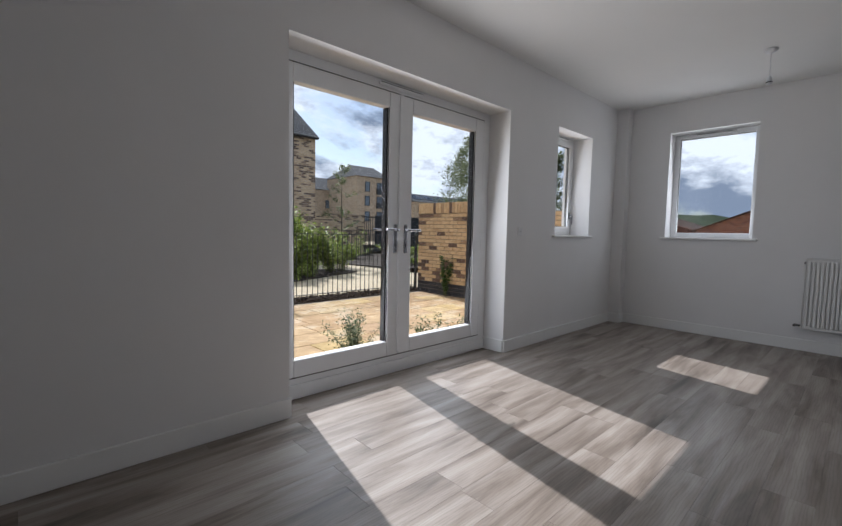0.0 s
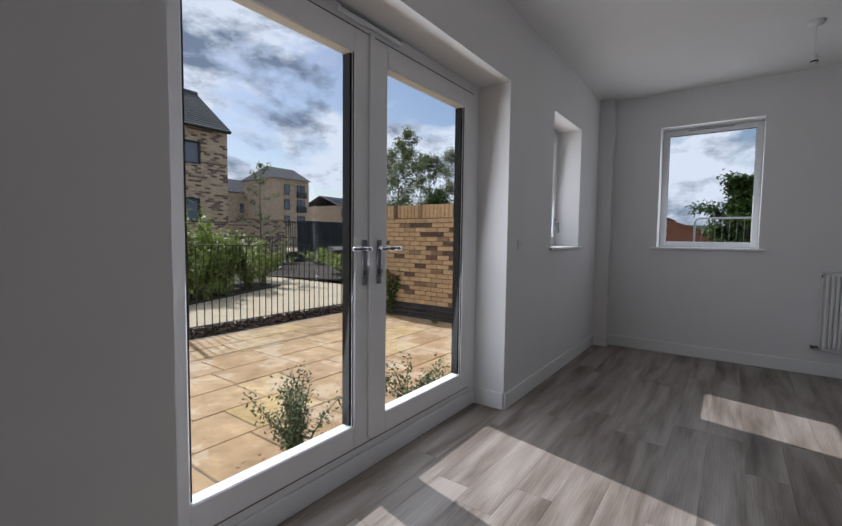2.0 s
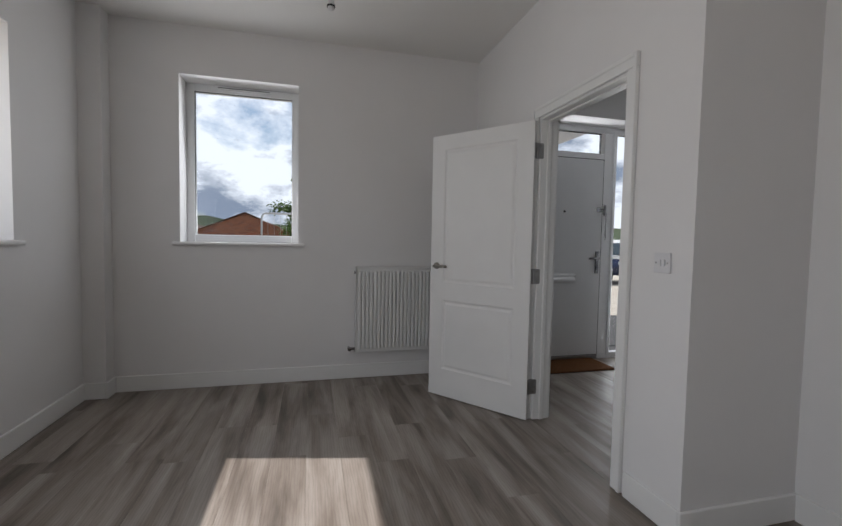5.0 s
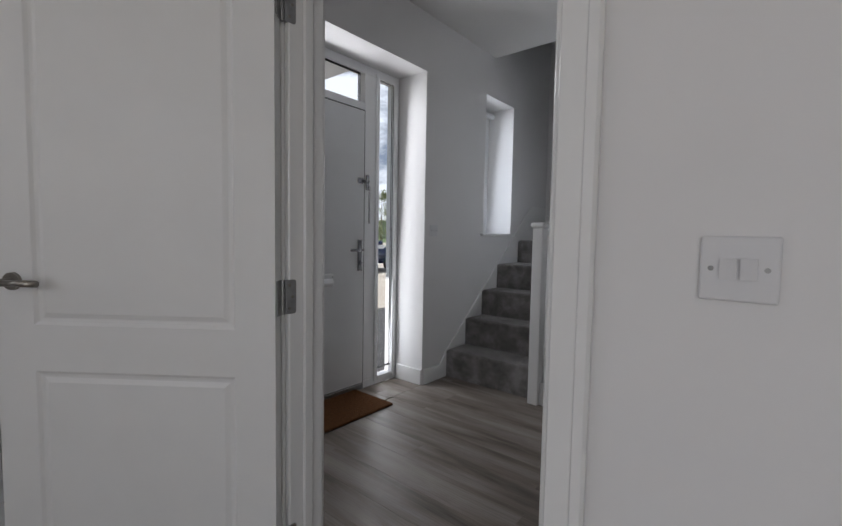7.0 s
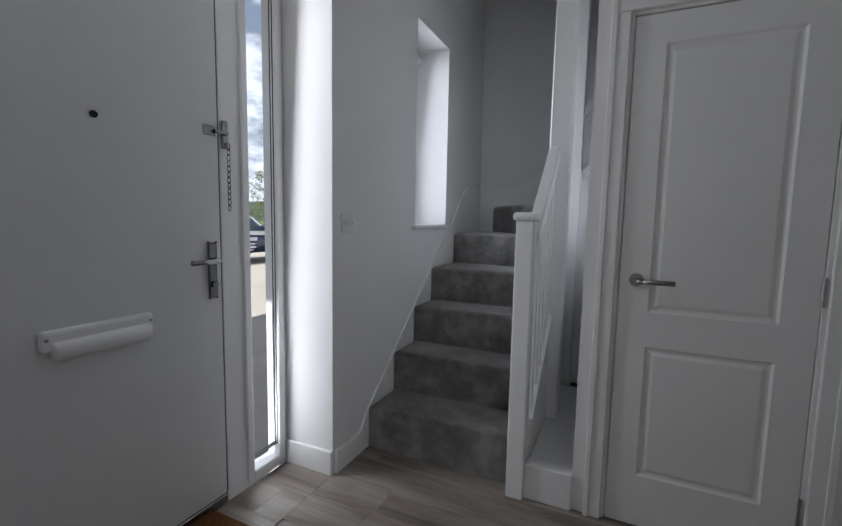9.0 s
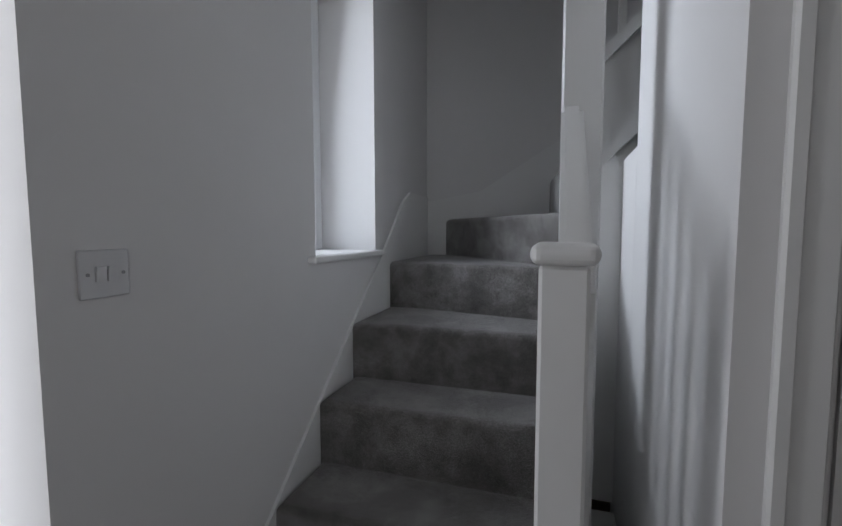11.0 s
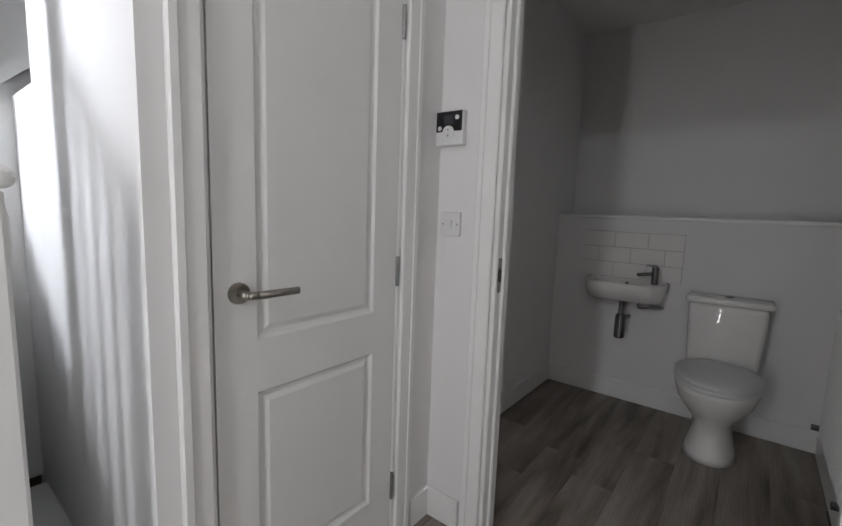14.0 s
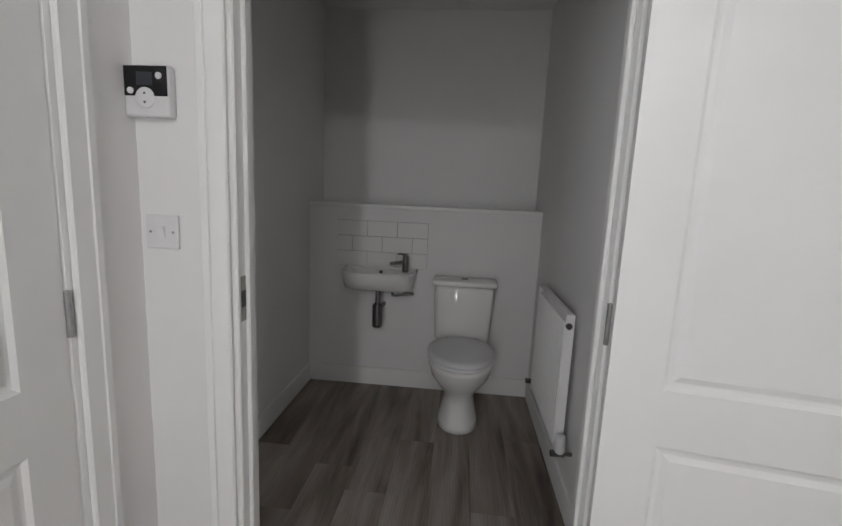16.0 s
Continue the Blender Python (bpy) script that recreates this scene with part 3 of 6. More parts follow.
def glazing(parent, x0, x1, y, z0, z1):
    pane = part("pane", box(x0, x1, y - 0.003, y + 0.003, z0, z1), GLASS, parent, "clear double glazing")
    pane.visible_shadow = False
    part("gasket", ring(x0, x1, y - 0.012, y - 0.004, z0, z1, 0.007, 0.0015), RUBBER, parent)
    tall = x1 - x0 > 0.7 and z1 - z0 > 1.5
    part("spacer", ring(x0 + 0.001, x1 - 0.001, y + 0.004, y + (0.052 if tall else 0.010), z0 + 0.001, z1 - 0.001, 0.018 if tall else 0.006, 0.0), RUBBER, parent)
    return pane


def vent(parent, xc, y, z, length):
    bm = bmesh.new()
    add_box(bm, xc - length / 2, xc + length / 2, y - 0.02, y, z - 0.014, z + 0.014, 0.005, None, 2)
    v = part("trickle_vent", bm, UPVC, parent)
    part("vent_slot", box(xc - length / 2 + 0.01, xc + length / 2 - 0.01, y - 0.022, y - 0.0195, z + 0.006, z + 0.010), RUBBER, v)


def casement(name, place, turn, w, h, depth, label, opening=False, sill=True, blind=False):
    """A white window set back in its reveal: local x along the wall, y outwards, origin at the reveal's lower corner on the room's face."""
    root = thing(name, place, label, "window", "", "structure", turn)
    fr = part("window_frame", ring(0.0, w, depth, depth + 0.07, 0.0, h, 0.06), UPVC, root)
    inner = 0.055
    if opening:
        part("sash", ring(0.045, w - 0.045, depth - 0.015, depth + 0.05, 0.045, h - 0.045, 0.055), UPVC, root)
        inner = 0.098
        bm = bmesh.new()
        hx = w - 0.072
        add_box(bm, hx - 0.012, hx + 0.012, depth - 0.028, depth - 0.015, 0.20, 0.28, 0.003)
        add_sweep(bm, [(hx, depth - 0.03, 0.24), (hx, depth - 0.055, 0.24), (hx, depth - 0.058, 0.135)], 0.007, 8)
        part("handle", bm, CHROME, root, "chrome window handle")
    glazing(root, inner, w - inner, depth + 0.02, inner, h - inner)
    vent(root, w / 2, depth - (0.016 if opening else 0.0), h - 0.03, min(0.42, w * 0.6))
    if sill:
        part("window_sill", box(-0.05, w + 0.05, -0.032, depth, -0.026, -0.001, 0.008, 2), GLOSS_WHITE, root, "white painted window board")
    if blind:
        part("blind", tube((0.02, depth - 0.05, h - 0.06), (w - 0.02, depth - 0.05, h - 0.06), 0.028, None, 14), BLIND, root, "rolled white blind")
    return root


casement("window_1", (X_W1, W1[1], W1[2]), -90, W1[1] - W1[0], W1[3] - W1[2], 0.20, "white framed fixed window over a white board")
casement("window_2", (W2[0], 0.0, W2[2]), 0, W2[1] - W2[0], W2[3] - W2[2], 0.24, "white framed opening window with a chrome handle", opening=True)
casement("window_3", (X_HE, W3[1], W3[2]), -90, W3[1] - W3[0], W3[3] - W3[2], 0.28, "tall narrow white window above the stairs", blind=True)


def patio_doors():
    w, h = PATIO[1] - PATIO_FRAME, PATIO[3]
    d = 0.24
    root = thing("door_4", (PATIO_FRAME, d, 0.0), "pair of white framed glazed patio doors, closed, with chrome handles", "patio door", "", "structure")
    part("threshold", box(0.0, w, -0.012, 0.11, 0.0, 0.10, 0.004), UPVC, root)
    part("door_frame", ring(0.0, w, 0.0, 0.075, 0.10, h, 0.105), UPVC, root)
    mid = w / 2
    for x0, x1, way, hx in ((0.103, mid - 0.002, -1, mid - 0.055), (mid + 0.002, w - 0.103, 1, mid + 0.055)):
        leaf = part("door_leaf", ring(x0, x1, -0.014, 0.055, 0.150, h - 0.078, 0.120, 0.006), UPVC, root)
        part("shadow_gap", ring(x0 - 0.007, x1 + (0.007 if way > 0 else 0.001), -0.004, 0.0005, 0.142, h - 0.070, 0.010, 0.0), RUBBER, leaf)
        glazing(leaf, x0 + 0.115, x1 - 0.115, 0.004, 0.242, h - 0.175)
        bm = bmesh.new()
        add_box(bm, hx - 0.017, hx + 0.017, -0.024, -0.014, 0.98, 1.21, 0.006, None, 2)
        han = part("handle", bm, CHROME, leaf, "polished chrome lever handle on a long plate")
        bm = bmesh.new()
        add_sweep(bm, [(hx, -0.02, 1.165), (hx, -0.062, 1.165), (hx + way * 0.03, -0.070, 1.166), (hx + way * 0.085, -0.070, 1.168), (hx + way * 0.125, -0.064, 1.166)], 0.010, 10)
        part("lever", bm, CHROME, han, smooth=True)
        bm = bmesh.new()
        add_box(bm, hx - 0.015, hx + 0.015, 0.055, 0.063, 0.98, 1.21, 0.003)
        add_sweep(bm, [(hx, 0.06, 1.165), (hx, 0.105, 1.165), (hx + way * 0.12, 0.108, 1.166)], 0.010, 10)
        part("outer_lever", bm, CHROME, han)
        part("key_cylinder", tube((hx, -0.034, 1.045), (hx, -0.02, 1.045), 0.011, None, 14), CHROME, han)
    part("mullion_strip", box(mid - 0.028, mid + 0.012, -0.026, -0.0145, 0.17, h - 0.07, 0.005), UPVC, root)
    vent(root, mid, -0.001, h - 0.033, 0.46)


patio_doors()


def front_door():
    w, h = FRONT[1] - FRONT[0], FRONT[3]
    root = thing("door_5", (X_HE + 0.28, FRONT[1], 0.0), "white front door with a fanlight and a tall glazed side panel", "front door", "", "structure", -90)
    part("door_frame", ring(0.0, w, 0.0, 0.07, 0.0, h, 0.06), UPVC, root)
    part("mullion", box(0.975, 1.085, 0.0, 0.07, 0.06, h - 0.06, 0.004), UPVC, root)
    part("transom", box(0.06, 0.975, 0.0, 0.07, 2.062, 2.115, 0.004), UPVC, root)
    part("threshold", box(0.06, 0.975, -0.005, 0.07, 0.0, 0.045, 0.004), STEEL, root)
    leaf = part("leaf", box(0.064, 0.969, -0.006, 0.04, 0.05, 2.055, 0.004), FRONT_DOOR, root, "plain pale grey-white flush door")
    part("shadow_gap", ring(0.0585, 0.9745, -0.001, 0.002, 0.043, 2.062, 0.008, 0.0), RUBBER, leaf)
    side = part("side_light", ring(1.080, w - 0.025, -0.012, 0.05, 0.03, h - 0.03, 0.036), UPVC, root)
    glazing(side, 1.108, w - 0.055, 0.012, 0.12, h - 0.06)
    glazing(root, 0.06, 0.945, 0.03, 2.115, h - 0.06)
    han = lever(leaf, 0.922, -0.006, 1.05, -1, CHROME, -1, (-0.15, 0.07))
    part("key_cylinder", tube((0.922, -0.030, 0.955), (0.922, -0.01, 0.955), 0.012, None, 14), CHROME, han)
    # letter plate
    bm = box(0.355, 0.668, -0.035, -0.006, 0.83, 0.892, 0.010, 2)
    plate = part("letter_plate", bm, UPVC, leaf, "white letter plate with a draught cover")
    bm = bmesh.new()
    add_lathe(bm, [(0.026, 0.0), (0.028, 0.005), (0.028, 0.265), (0.026, 0.27)], (0, 0, 0), 20, 1.0, 1.1)
    bmesh.ops.transform(bm, matrix=Matrix.Translation((0.378, -0.03, 0.832)) @ Matrix.Rotation(math.pi / 2, 4, "Y"), verts=bm.verts)
    part("flap", bm, UPVC, plate, smooth=True)
    for x in (0.366, 0.657):
        part("screw", tube((x, -0.037, 0.868), (x, -0.034, 0.868), 0.005, None, 10), STEEL, plate)
    part("spy_hole", tube((0.53, -0.012, 1.52), (0.53, -0.005, 1.52), 0.011, None, 16), DARK_PLASTIC, leaf)
    # security chain
    bm = bmesh.new()
    add_box(bm, 0.90, 0.955, -0.012, -0.006, 1.53, 1.57, 0.003)
    add_box(bm, 0.985, 1.012, -0.014, -0.0, 1.49, 1.60, 0.004)
    add_tube(bm, (0.945, -0.016, 1.55), (1.0, -0.022, 1.55), 0.008, None, 10)
    chain = part("security_chain", bm, CHROME, root, "chrome security chain")
    bm = bmesh.new()
    for k in range(12):
        z = 1.50 - k * 0.022
        m = Matrix.Translation((1.003, -0.022, z)) @ Matrix.Rotation(math.pi / 2 * (k % 2), 4, "Z")
        ring_pts = [m @ Vector((0.007 * math.cos(a), 0, 0.014 * math.sin(a))) for a in [i * math.pi / 4 for i in range(9)]]
        for p, q in zip(ring_pts, ring_pts[1:]):
            add_tube(bm, p, q, 0.0022, None, 5, False)
    part("links", bm, CHROME, chain)


front_door()


# ---------------------------------------------------------------- stairs
RISE = 0.2265
STAIR_X, STAIR_BACK = X_HE - 0.075, Y_BACK - 0.045   # the walls, in the stairs' own measure
NOSE = (-5.20, -5.475, -5.735, -6.0)
SX0, SX1 = 1.485, STAIR_X - 0.010
PIVOT = (1.47, -6.26)


def step_solid(outline, z0, z1):
    bm = prism(outline, "z", z0, z1)
    top = [e for e in bm.edges if all(abs(v.co.z - z1) < 1e-5 for v in e.verts)]
    bmesh.ops.bevel(bm, geom=top, offset=0.026, segments=4, profile=0.5, affect="EDGES", clamp_overlap=True)
    return bm


def staircase():
    root = thing("staircase", (1.975, -5.955, 0.0), "grey carpeted winding stairs with white strings and balustrade", "stairs", "", "structure")
    m = Matrix.Translation((-1.9, 6.0, 0))
    def add(nm, bm, mat, label="", parent=None, smooth=False):
        bmesh.ops.transform(bm, matrix=m, verts=bm.verts)
        return part(nm, bm, mat, parent or root, label, smooth)
    ends = NOSE[1:] + (-6.40,)
    for k, (y, y2) in enumerate(zip(NOSE, ends)):
        z = RISE * (k + 1)
        add("carpeted_step", step_solid([(SX0, y), (SX0, y2 - 0.02), (SX1, y2 - 0.02), (SX1, y)], 0.0 if k == 0 else z - RISE - 0.05, z), CARPET)
    # winders round the post
    px, py = PIVOT
    fans = [[(px + 0.02, py), (px + 0.02, -6.33), (2.05, STAIR_BACK + 0.02), (SX1, STAIR_BACK + 0.02), (SX1, -6.42)],
            [(px + 0.02, -6.285), (px - 0.02, -6.34), (1.50, STAIR_BACK + 0.02), (2.17, STAIR_BACK + 0.02)],
            [(px - 0.005, -6.325), (px - 0.14, -6.345), (px - 0.16, STAIR_BACK + 0.02), (1.54, STAIR_BACK + 0.02)]]
    for k, f in enumerate(fans):
        z = RISE * (5 + k)
        add("carpeted_winder", step_solid(f, z - RISE - 0.05, z), CARPET)
    for k in range(5):
        z, x = RISE * (8 + k), px - 0.14 - 0.24 * k
        add("carpeted_step", step_solid([(x, -6.35), (x, STAIR_BACK + 0.02), (x - 0.27, STAIR_BACK + 0.02), (x - 0.27, -6.35)], z - RISE - 0.05, z), CARPET)
    # wall strings
    add("wall_string", prism([(-5.13, 0.0), (-5.13, 0.125), (-5.19, 0.20), (-6.42, 1.25), (-6.62, 1.44), (-6.74, 1.50), (STAIR_BACK + 0.001, 1.50), (STAIR_BACK + 0.001, 0.0)], "x", SX1 - 0.001, STAIR_X), GLOSS_WHITE)
    add("wall_string", prism([(SX1, 1.0), (SX1, 1.47), (1.95, 1.53), (1.3, 1.93), (0.0, 3.1), (0.0, 2.6), (1.2, 1.2)], "y", STAIR_BACK, STAIR_BACK + 0.018), GLOSS_WHITE)
    # outer string, capping, spandrel
    add("outer_string", prism([(-5.20, 0.0), (-5.20, 0.30), (-6.24, 1.14), (-6.24, 0.0)], "x", 1.445, 1.483), GLOSS_WHITE)
    add("string_capping", prism([(-5.21, 0.30), (-5.21, 0.335), (-6.24, 1.175), (-6.24, 1.14)], "x", 1.435, 1.493), GLOSS_WHITE)
    new_post = add("newel_post", box(1.448, 1.524, -5.185, -5.108, 0.0, 1.228, 0.006), GLOSS_WHITE, "square white newel post with a rounded cap")
    bm = box(1.434, 1.537, -5.20, -5.095, 1.228, 1.263, 0.016, 4)
    add("newel_cap", bm, GLOSS_WHITE, "", new_post)
    # handrail
    def rail(u):
        return 1.135 + (-5.17 - u) * RISE / 0.27
    ye = -5.69
    add("handrail", prism([(-5.18, rail(-5.18) - 0.03), (-5.18, rail(-5.18) + 0.035), (ye, rail(ye) + 0.035), (ye, rail(ye) - 0.03)], "x", 1.435, 1.493), GLOSS_WHITE, "white moulded handrail")
    add("handrail_bead", prism([(-5.18, rail(-5.18) + 0.035), (-5.18, rail(-5.18) + 0.05), (ye, rail(ye) + 0.05), (ye, rail(ye) + 0.035)], "x", 1.447, 1.481), GLOSS_WHITE)
    for k in range(5):
        y = -5.265 - 0.09 * k
        add("spindle", box(1.449, 1.479, y - 0.015, y + 0.015, 0.33 + (-5.21 - y) * 0.815, rail(y) - 0.02, 0.004), GLOSS_WHITE)
    # tall posts at the turn
    add("tall_post", box(1.385, 1.492, -5.795, -5.69, 0.0, 3.9, 0.006), GLOSS_WHITE, "tall square white post at the turn")
    add("corner_post", box(1.375, 1.48, -6.36, -6.25, 0.0, 3.9, 0.006), GLOSS_WHITE, "tall square white post at the turn")
    # upper flight: string and rail over the cupboard
    up = RISE / 0.24
    add("upper_string", prism([(1.375, 1.52), (1.375, 1.93), (-0.6, 1.93 + 1.975 * up), (-0.6, 1.52 + 1.975 * up)], "y", -6.33, -6.30), GLOSS_WHITE)
    for z in (1.50, 1.90):
        add("string_capping", prism([(1.375, z), (1.375, z + 0.06), (-0.6, z + 0.06 + 1.975 * up), (-0.6, z + 1.975 * up)], "y", -6.30, -6.275), GLOSS_WHITE)
    add("upper_handrail", prism([(1.375, 2.62), (1.375, 2.70), (-0.6, 2.70 + 1.975 * up), (-0.6, 2.62 + 1.975 * up)], "y", -6.335, -6.285), GLOSS_WHITE)
    for k in range(8):
        x = 1.27 - 0.115 * k
        z = (1.375 - x) * up
        add("upper_spindle", box(x - 0.015, x + 0.015, -6.325, -6.295, 1.92 + z, 2.64 + z, 0.003), GLOSS_WHITE)
    # ledge and plinth beside the balustrade
    add("plinth", box(1.25, 1.448, -5.195, -5.135, 0.0, 0.16, 0.004), GLOSS_WHITE)
    add("ledge", box(1.25, 1.445, -6.24, -5.205, 0.0, 0.14, 0.004), GLOSS_WHITE)
    add("infill", prism([(0.6, 0.14), (1.375, 0.14), (1.375, 1.55), (0.6, 2.27)], "y", -6.36, -6.305), GLOSS_WHITE)
    return root


staircase()


# ---------------------------------------------------------------- floor
def flooring(name, x0, x1, y0, y1, label, holes=()):
    """Vinyl planks along x, each a piece of its own, on one base."""
    base = tagged(mesh_object(name, box(x0, x1, y0, y1, -0.12, -0.006), GROUT), label, "floor", "", "structure")
    rng = random.Random(hash_of(name))
    meshes = {}
    y = y0
    while y < y1 - 0.01:
        w = min(0.184, y1 - y)
        x = x0 - rng.uniform(0.0, 1.1)
        while x < x1 - 0.005:
            a, b = max(x, x0), min(x + 1.22, x1)
            x += 1.22
            if b - a < 0.02:
                continue
            key = (round(b - a, 3), round(w, 3))
            if key not in meshes:
                bm = bmesh.new()
                add_box(bm, 0.0002, b - a - 0.0002, 0.0002, w - 0.0002, -0.005, 0.0, 0.0006)
                me = bpy.data.meshes.new("plank")
                bm.to_mesh(me)
                bm.free()
                me.materials.append(PLANK)
                meshes[key] = me
            ob = new("plank", meshes[key])
            ob.location = (a, y, 0.0)
            ob.parent = base
        y += w
    return base


def hash_of(text):
    return sum((k + 1) * ord(c) for k, c in enumerate(text))

# ---------------------------------------------------------------- outdoor materials
def tinted(name, stops, rough=0.7, scale=3.0, translucent=0.0):
    """Tones picked per leaf or clump."""
    m = material(name, stops[0][1], rough, 0, 0.25)
    geo = node(m, "ShaderNodeNewGeometry")
    r = ramp(m, *stops)
    wire(m, geo, "Random Per Island", r, "Fac")
    wire(m, r, "Color", bsdf(m), "Base Color")
    if translucent:
        tr = m.node_tree.nodes.new("ShaderNodeBsdfTranslucent")
        wire(m, r, "Color", tr, "Color")
        both = m.node_tree.nodes.new("ShaderNodeMixShader")
        both.inputs["Fac"].default_value = translucent
        out = m.node_tree.nodes["Material Output"]
        wire(m, bsdf(m), "BSDF", both, 1)
        wire(m, tr, "BSDF", both, 2)
        wire(m, both, "Shader", out, "Surface")
    return m


LEAF_HEDGE = tinted("hedge_leaf", ((0.0, (0.09, 0.15, 0.022)), (0.5, (0.24, 0.32, 0.055)), (1.0, (0.42, 0.47, 0.13))), 0.5, translucent=0.35)
LEAF_TREE = tinted("tree_leaf", ((0.0, (0.09, 0.12, 0.05)), (0.6, (0.17, 0.205, 0.095)), (1.0, (0.26, 0.28, 0.15))), 0.55, translucent=0.45)
LEAF_DARK = tinted("evergreen_leaf", ((0.0, (0.035, 0.07, 0.016)), (1.0, (0.085, 0.15, 0.035))), 0.5, translucent=0.2)
LEAF_SHRUB = tinted("patio_shrub_leaf", ((0.0, (0.05, 0.075, 0.03)), (0.6, (0.10, 0.135, 0.06)), (1.0, (0.17, 0.19, 0.10))), 0.55, translucent=0.25)
LEAF_RED = tinted("red_tip_leaf", ((0.0, (0.18, 0.035, 0.02)), (1.0, (0.30, 0.07, 0.03))), 0.5)
BARK = mottled("bark", (0.05, 0.04, 0.03), (0.11, 0.09, 0.07), 20.0, 0.9, 80.0, 0.8, 0.01)
BIRCH_BARK = mottled("pale_bark", (0.22, 0.20, 0.17), (0.42, 0.40, 0.36), 12.0, 0.85, 60.0, 0.6, 0.006)
STEM = mottled("green_stem", (0.05, 0.055, 0.02), (0.10, 0.10, 0.04), 30.0, 0.8)
MULCH = tinted("bark_mulch", ((0.0, (0.018, 0.012, 0.009)), (0.7, (0.05, 0.032, 0.022)), (1.0, (0.11, 0.075, 0.05))), 0.9)
SOIL = mottled("soil", (0.025, 0.018, 0.013), (0.055, 0.040, 0.028), 12.0, 0.95, 60.0, 0.9, 0.02)
PATH_GRAVEL = mottled("resin_gravel_path", (0.44, 0.36, 0.24), (0.53, 0.45, 0.32), 3.0, 0.9, 160.0, 0.6, 0.004)
ASPHALT = mottled("asphalt", (0.045, 0.045, 0.046), (0.075, 0.074, 0.073), 2.0, 0.9, 140.0, 0.8, 0.005)
LIGHT_PAVING = mottled("pale_paving", (0.36, 0.32, 0.27), (0.46, 0.42, 0.36), 1.2, 0.85, 40.0, 0.5, 0.004)
GRASS = mottled("grass_ground", (0.05, 0.09, 0.02), (0.09, 0.14, 0.035), 2.0, 0.95, 50.0, 0.8, 0.02)
HILL = mottled("distant_woods", (0.035, 0.055, 0.030), (0.075, 0.095, 0.055), 0.12, 0.95, 1.5, 0.5, 0.3)
ROOF_TILE = mottled("grey_roof_tile", (0.075, 0.078, 0.085), (0.12, 0.123, 0.13), 1.5, 0.9, 20.0, 0.4, 0.01, 0, 0.1)
CAST_IRON = mottled("grey_cast_iron", (0.10, 0.105, 0.11), (0.15, 0.155, 0.16), 9.0, 0.7)
BROWN_TILE = mottled("brown_roof_tile", (0.10, 0.062, 0.045), (0.16, 0.10, 0.075), 1.2, 0.85, 12.0, 0.5, 0.02)
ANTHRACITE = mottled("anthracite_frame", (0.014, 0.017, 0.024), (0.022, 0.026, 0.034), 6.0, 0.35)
SLATE_PANEL = mottled("dark_fence_panel", (0.020, 0.024, 0.032), (0.032, 0.037, 0.046), 3.0, 0.5)
DARK_GLASS = mottled("house_window_glass", (0.07, 0.095, 0.13), (0.16, 0.20, 0.25), 0.7, 0.06, 4.0, 0.02, 0.001)
CURTAIN = mottled("net_curtain", (0.14, 0.17, 0.19), (0.24, 0.28, 0.30), 5.0, 0.5)
SOLAR = mottled("solar_panel", (0.02, 0.025, 0.04), (0.04, 0.05, 0.07), 3.0, 0.2)


def facade_brick(name, colours, mortar, scale=1.0):
    """Brickwork for houses that stay far off, laid in the plane x or y and z."""
    m = material(name, colours[0], 0.9, 0, 0.15)
    geo = node(m, "ShaderNodeNewGeometry")
    sep = node(m, "ShaderNodeSeparateXYZ")
    add = m.node_tree.nodes.new("ShaderNodeMath")
    add.operation = "ADD"
    com = node(m, "ShaderNodeCombineXYZ")
    wire(m, geo, "Position", sep, "Vector")
    wire(m, sep, "X", add, 0)
    wire(m, sep, "Y", add, 1)
    wire(m, add, "Value", com, "X")
    wire(m, sep, "Z", com, "Y")
    t = node(m, "ShaderNodeTexBrick", Scale=1.0)
    t.inputs["Brick Width"].default_value, t.inputs["Row Height"].default_value = 0.225, 0.075
    t.inputs["Mortar Size"].default_value = 0.007
    t.inputs["Color1"].default_value, t.inputs["Color2"].default_value = (0, 0, 0, 1), (1, 1, 1, 1)
    t.inputs["Mortar"].default_value = (0.5, 0.5, 0.5, 1)
    wire(m, com, "Vector", t, "Vector")
    # the darker bricks gather loosely
    patch = node(m, "ShaderNodeTexNoise", Scale=1.6, Detail=3.0)
    wire(m, com, "Vector", patch, "Vector")
    shift = node(m, "ShaderNodeMapRange")
    shift.inputs["From Min"].default_value, shift.inputs["From Max"].default_value = 0.3, 0.7
    shift.inputs["To Min"].default_value, shift.inputs["To Max"].default_value = -0.07, 0.07
    wire(m, patch, "Fac", shift, "Value")
    tone = m.node_tree.nodes.new("ShaderNodeMath")
    tone.operation = "ADD"
    wire(m, t, "Color", tone, 0)
    wire(m, shift, "Result", tone, 1)
    r = ramp(m, (0.16, colours[2]), (0.32, colours[3]), (0.42, colours[0]), (0.85, colours[1]))
    wire(m, tone, "Value", r, "Fac")
    x = mix(m, 0.5, r.outputs["Color"], mortar)
    wire(m, t, "Fac", x, "Factor")
    wire(m, x, "Result", bsdf(m), "Base Color")
    bump(m, t.outputs["Fac"], -0.4, 0.008)
    return m


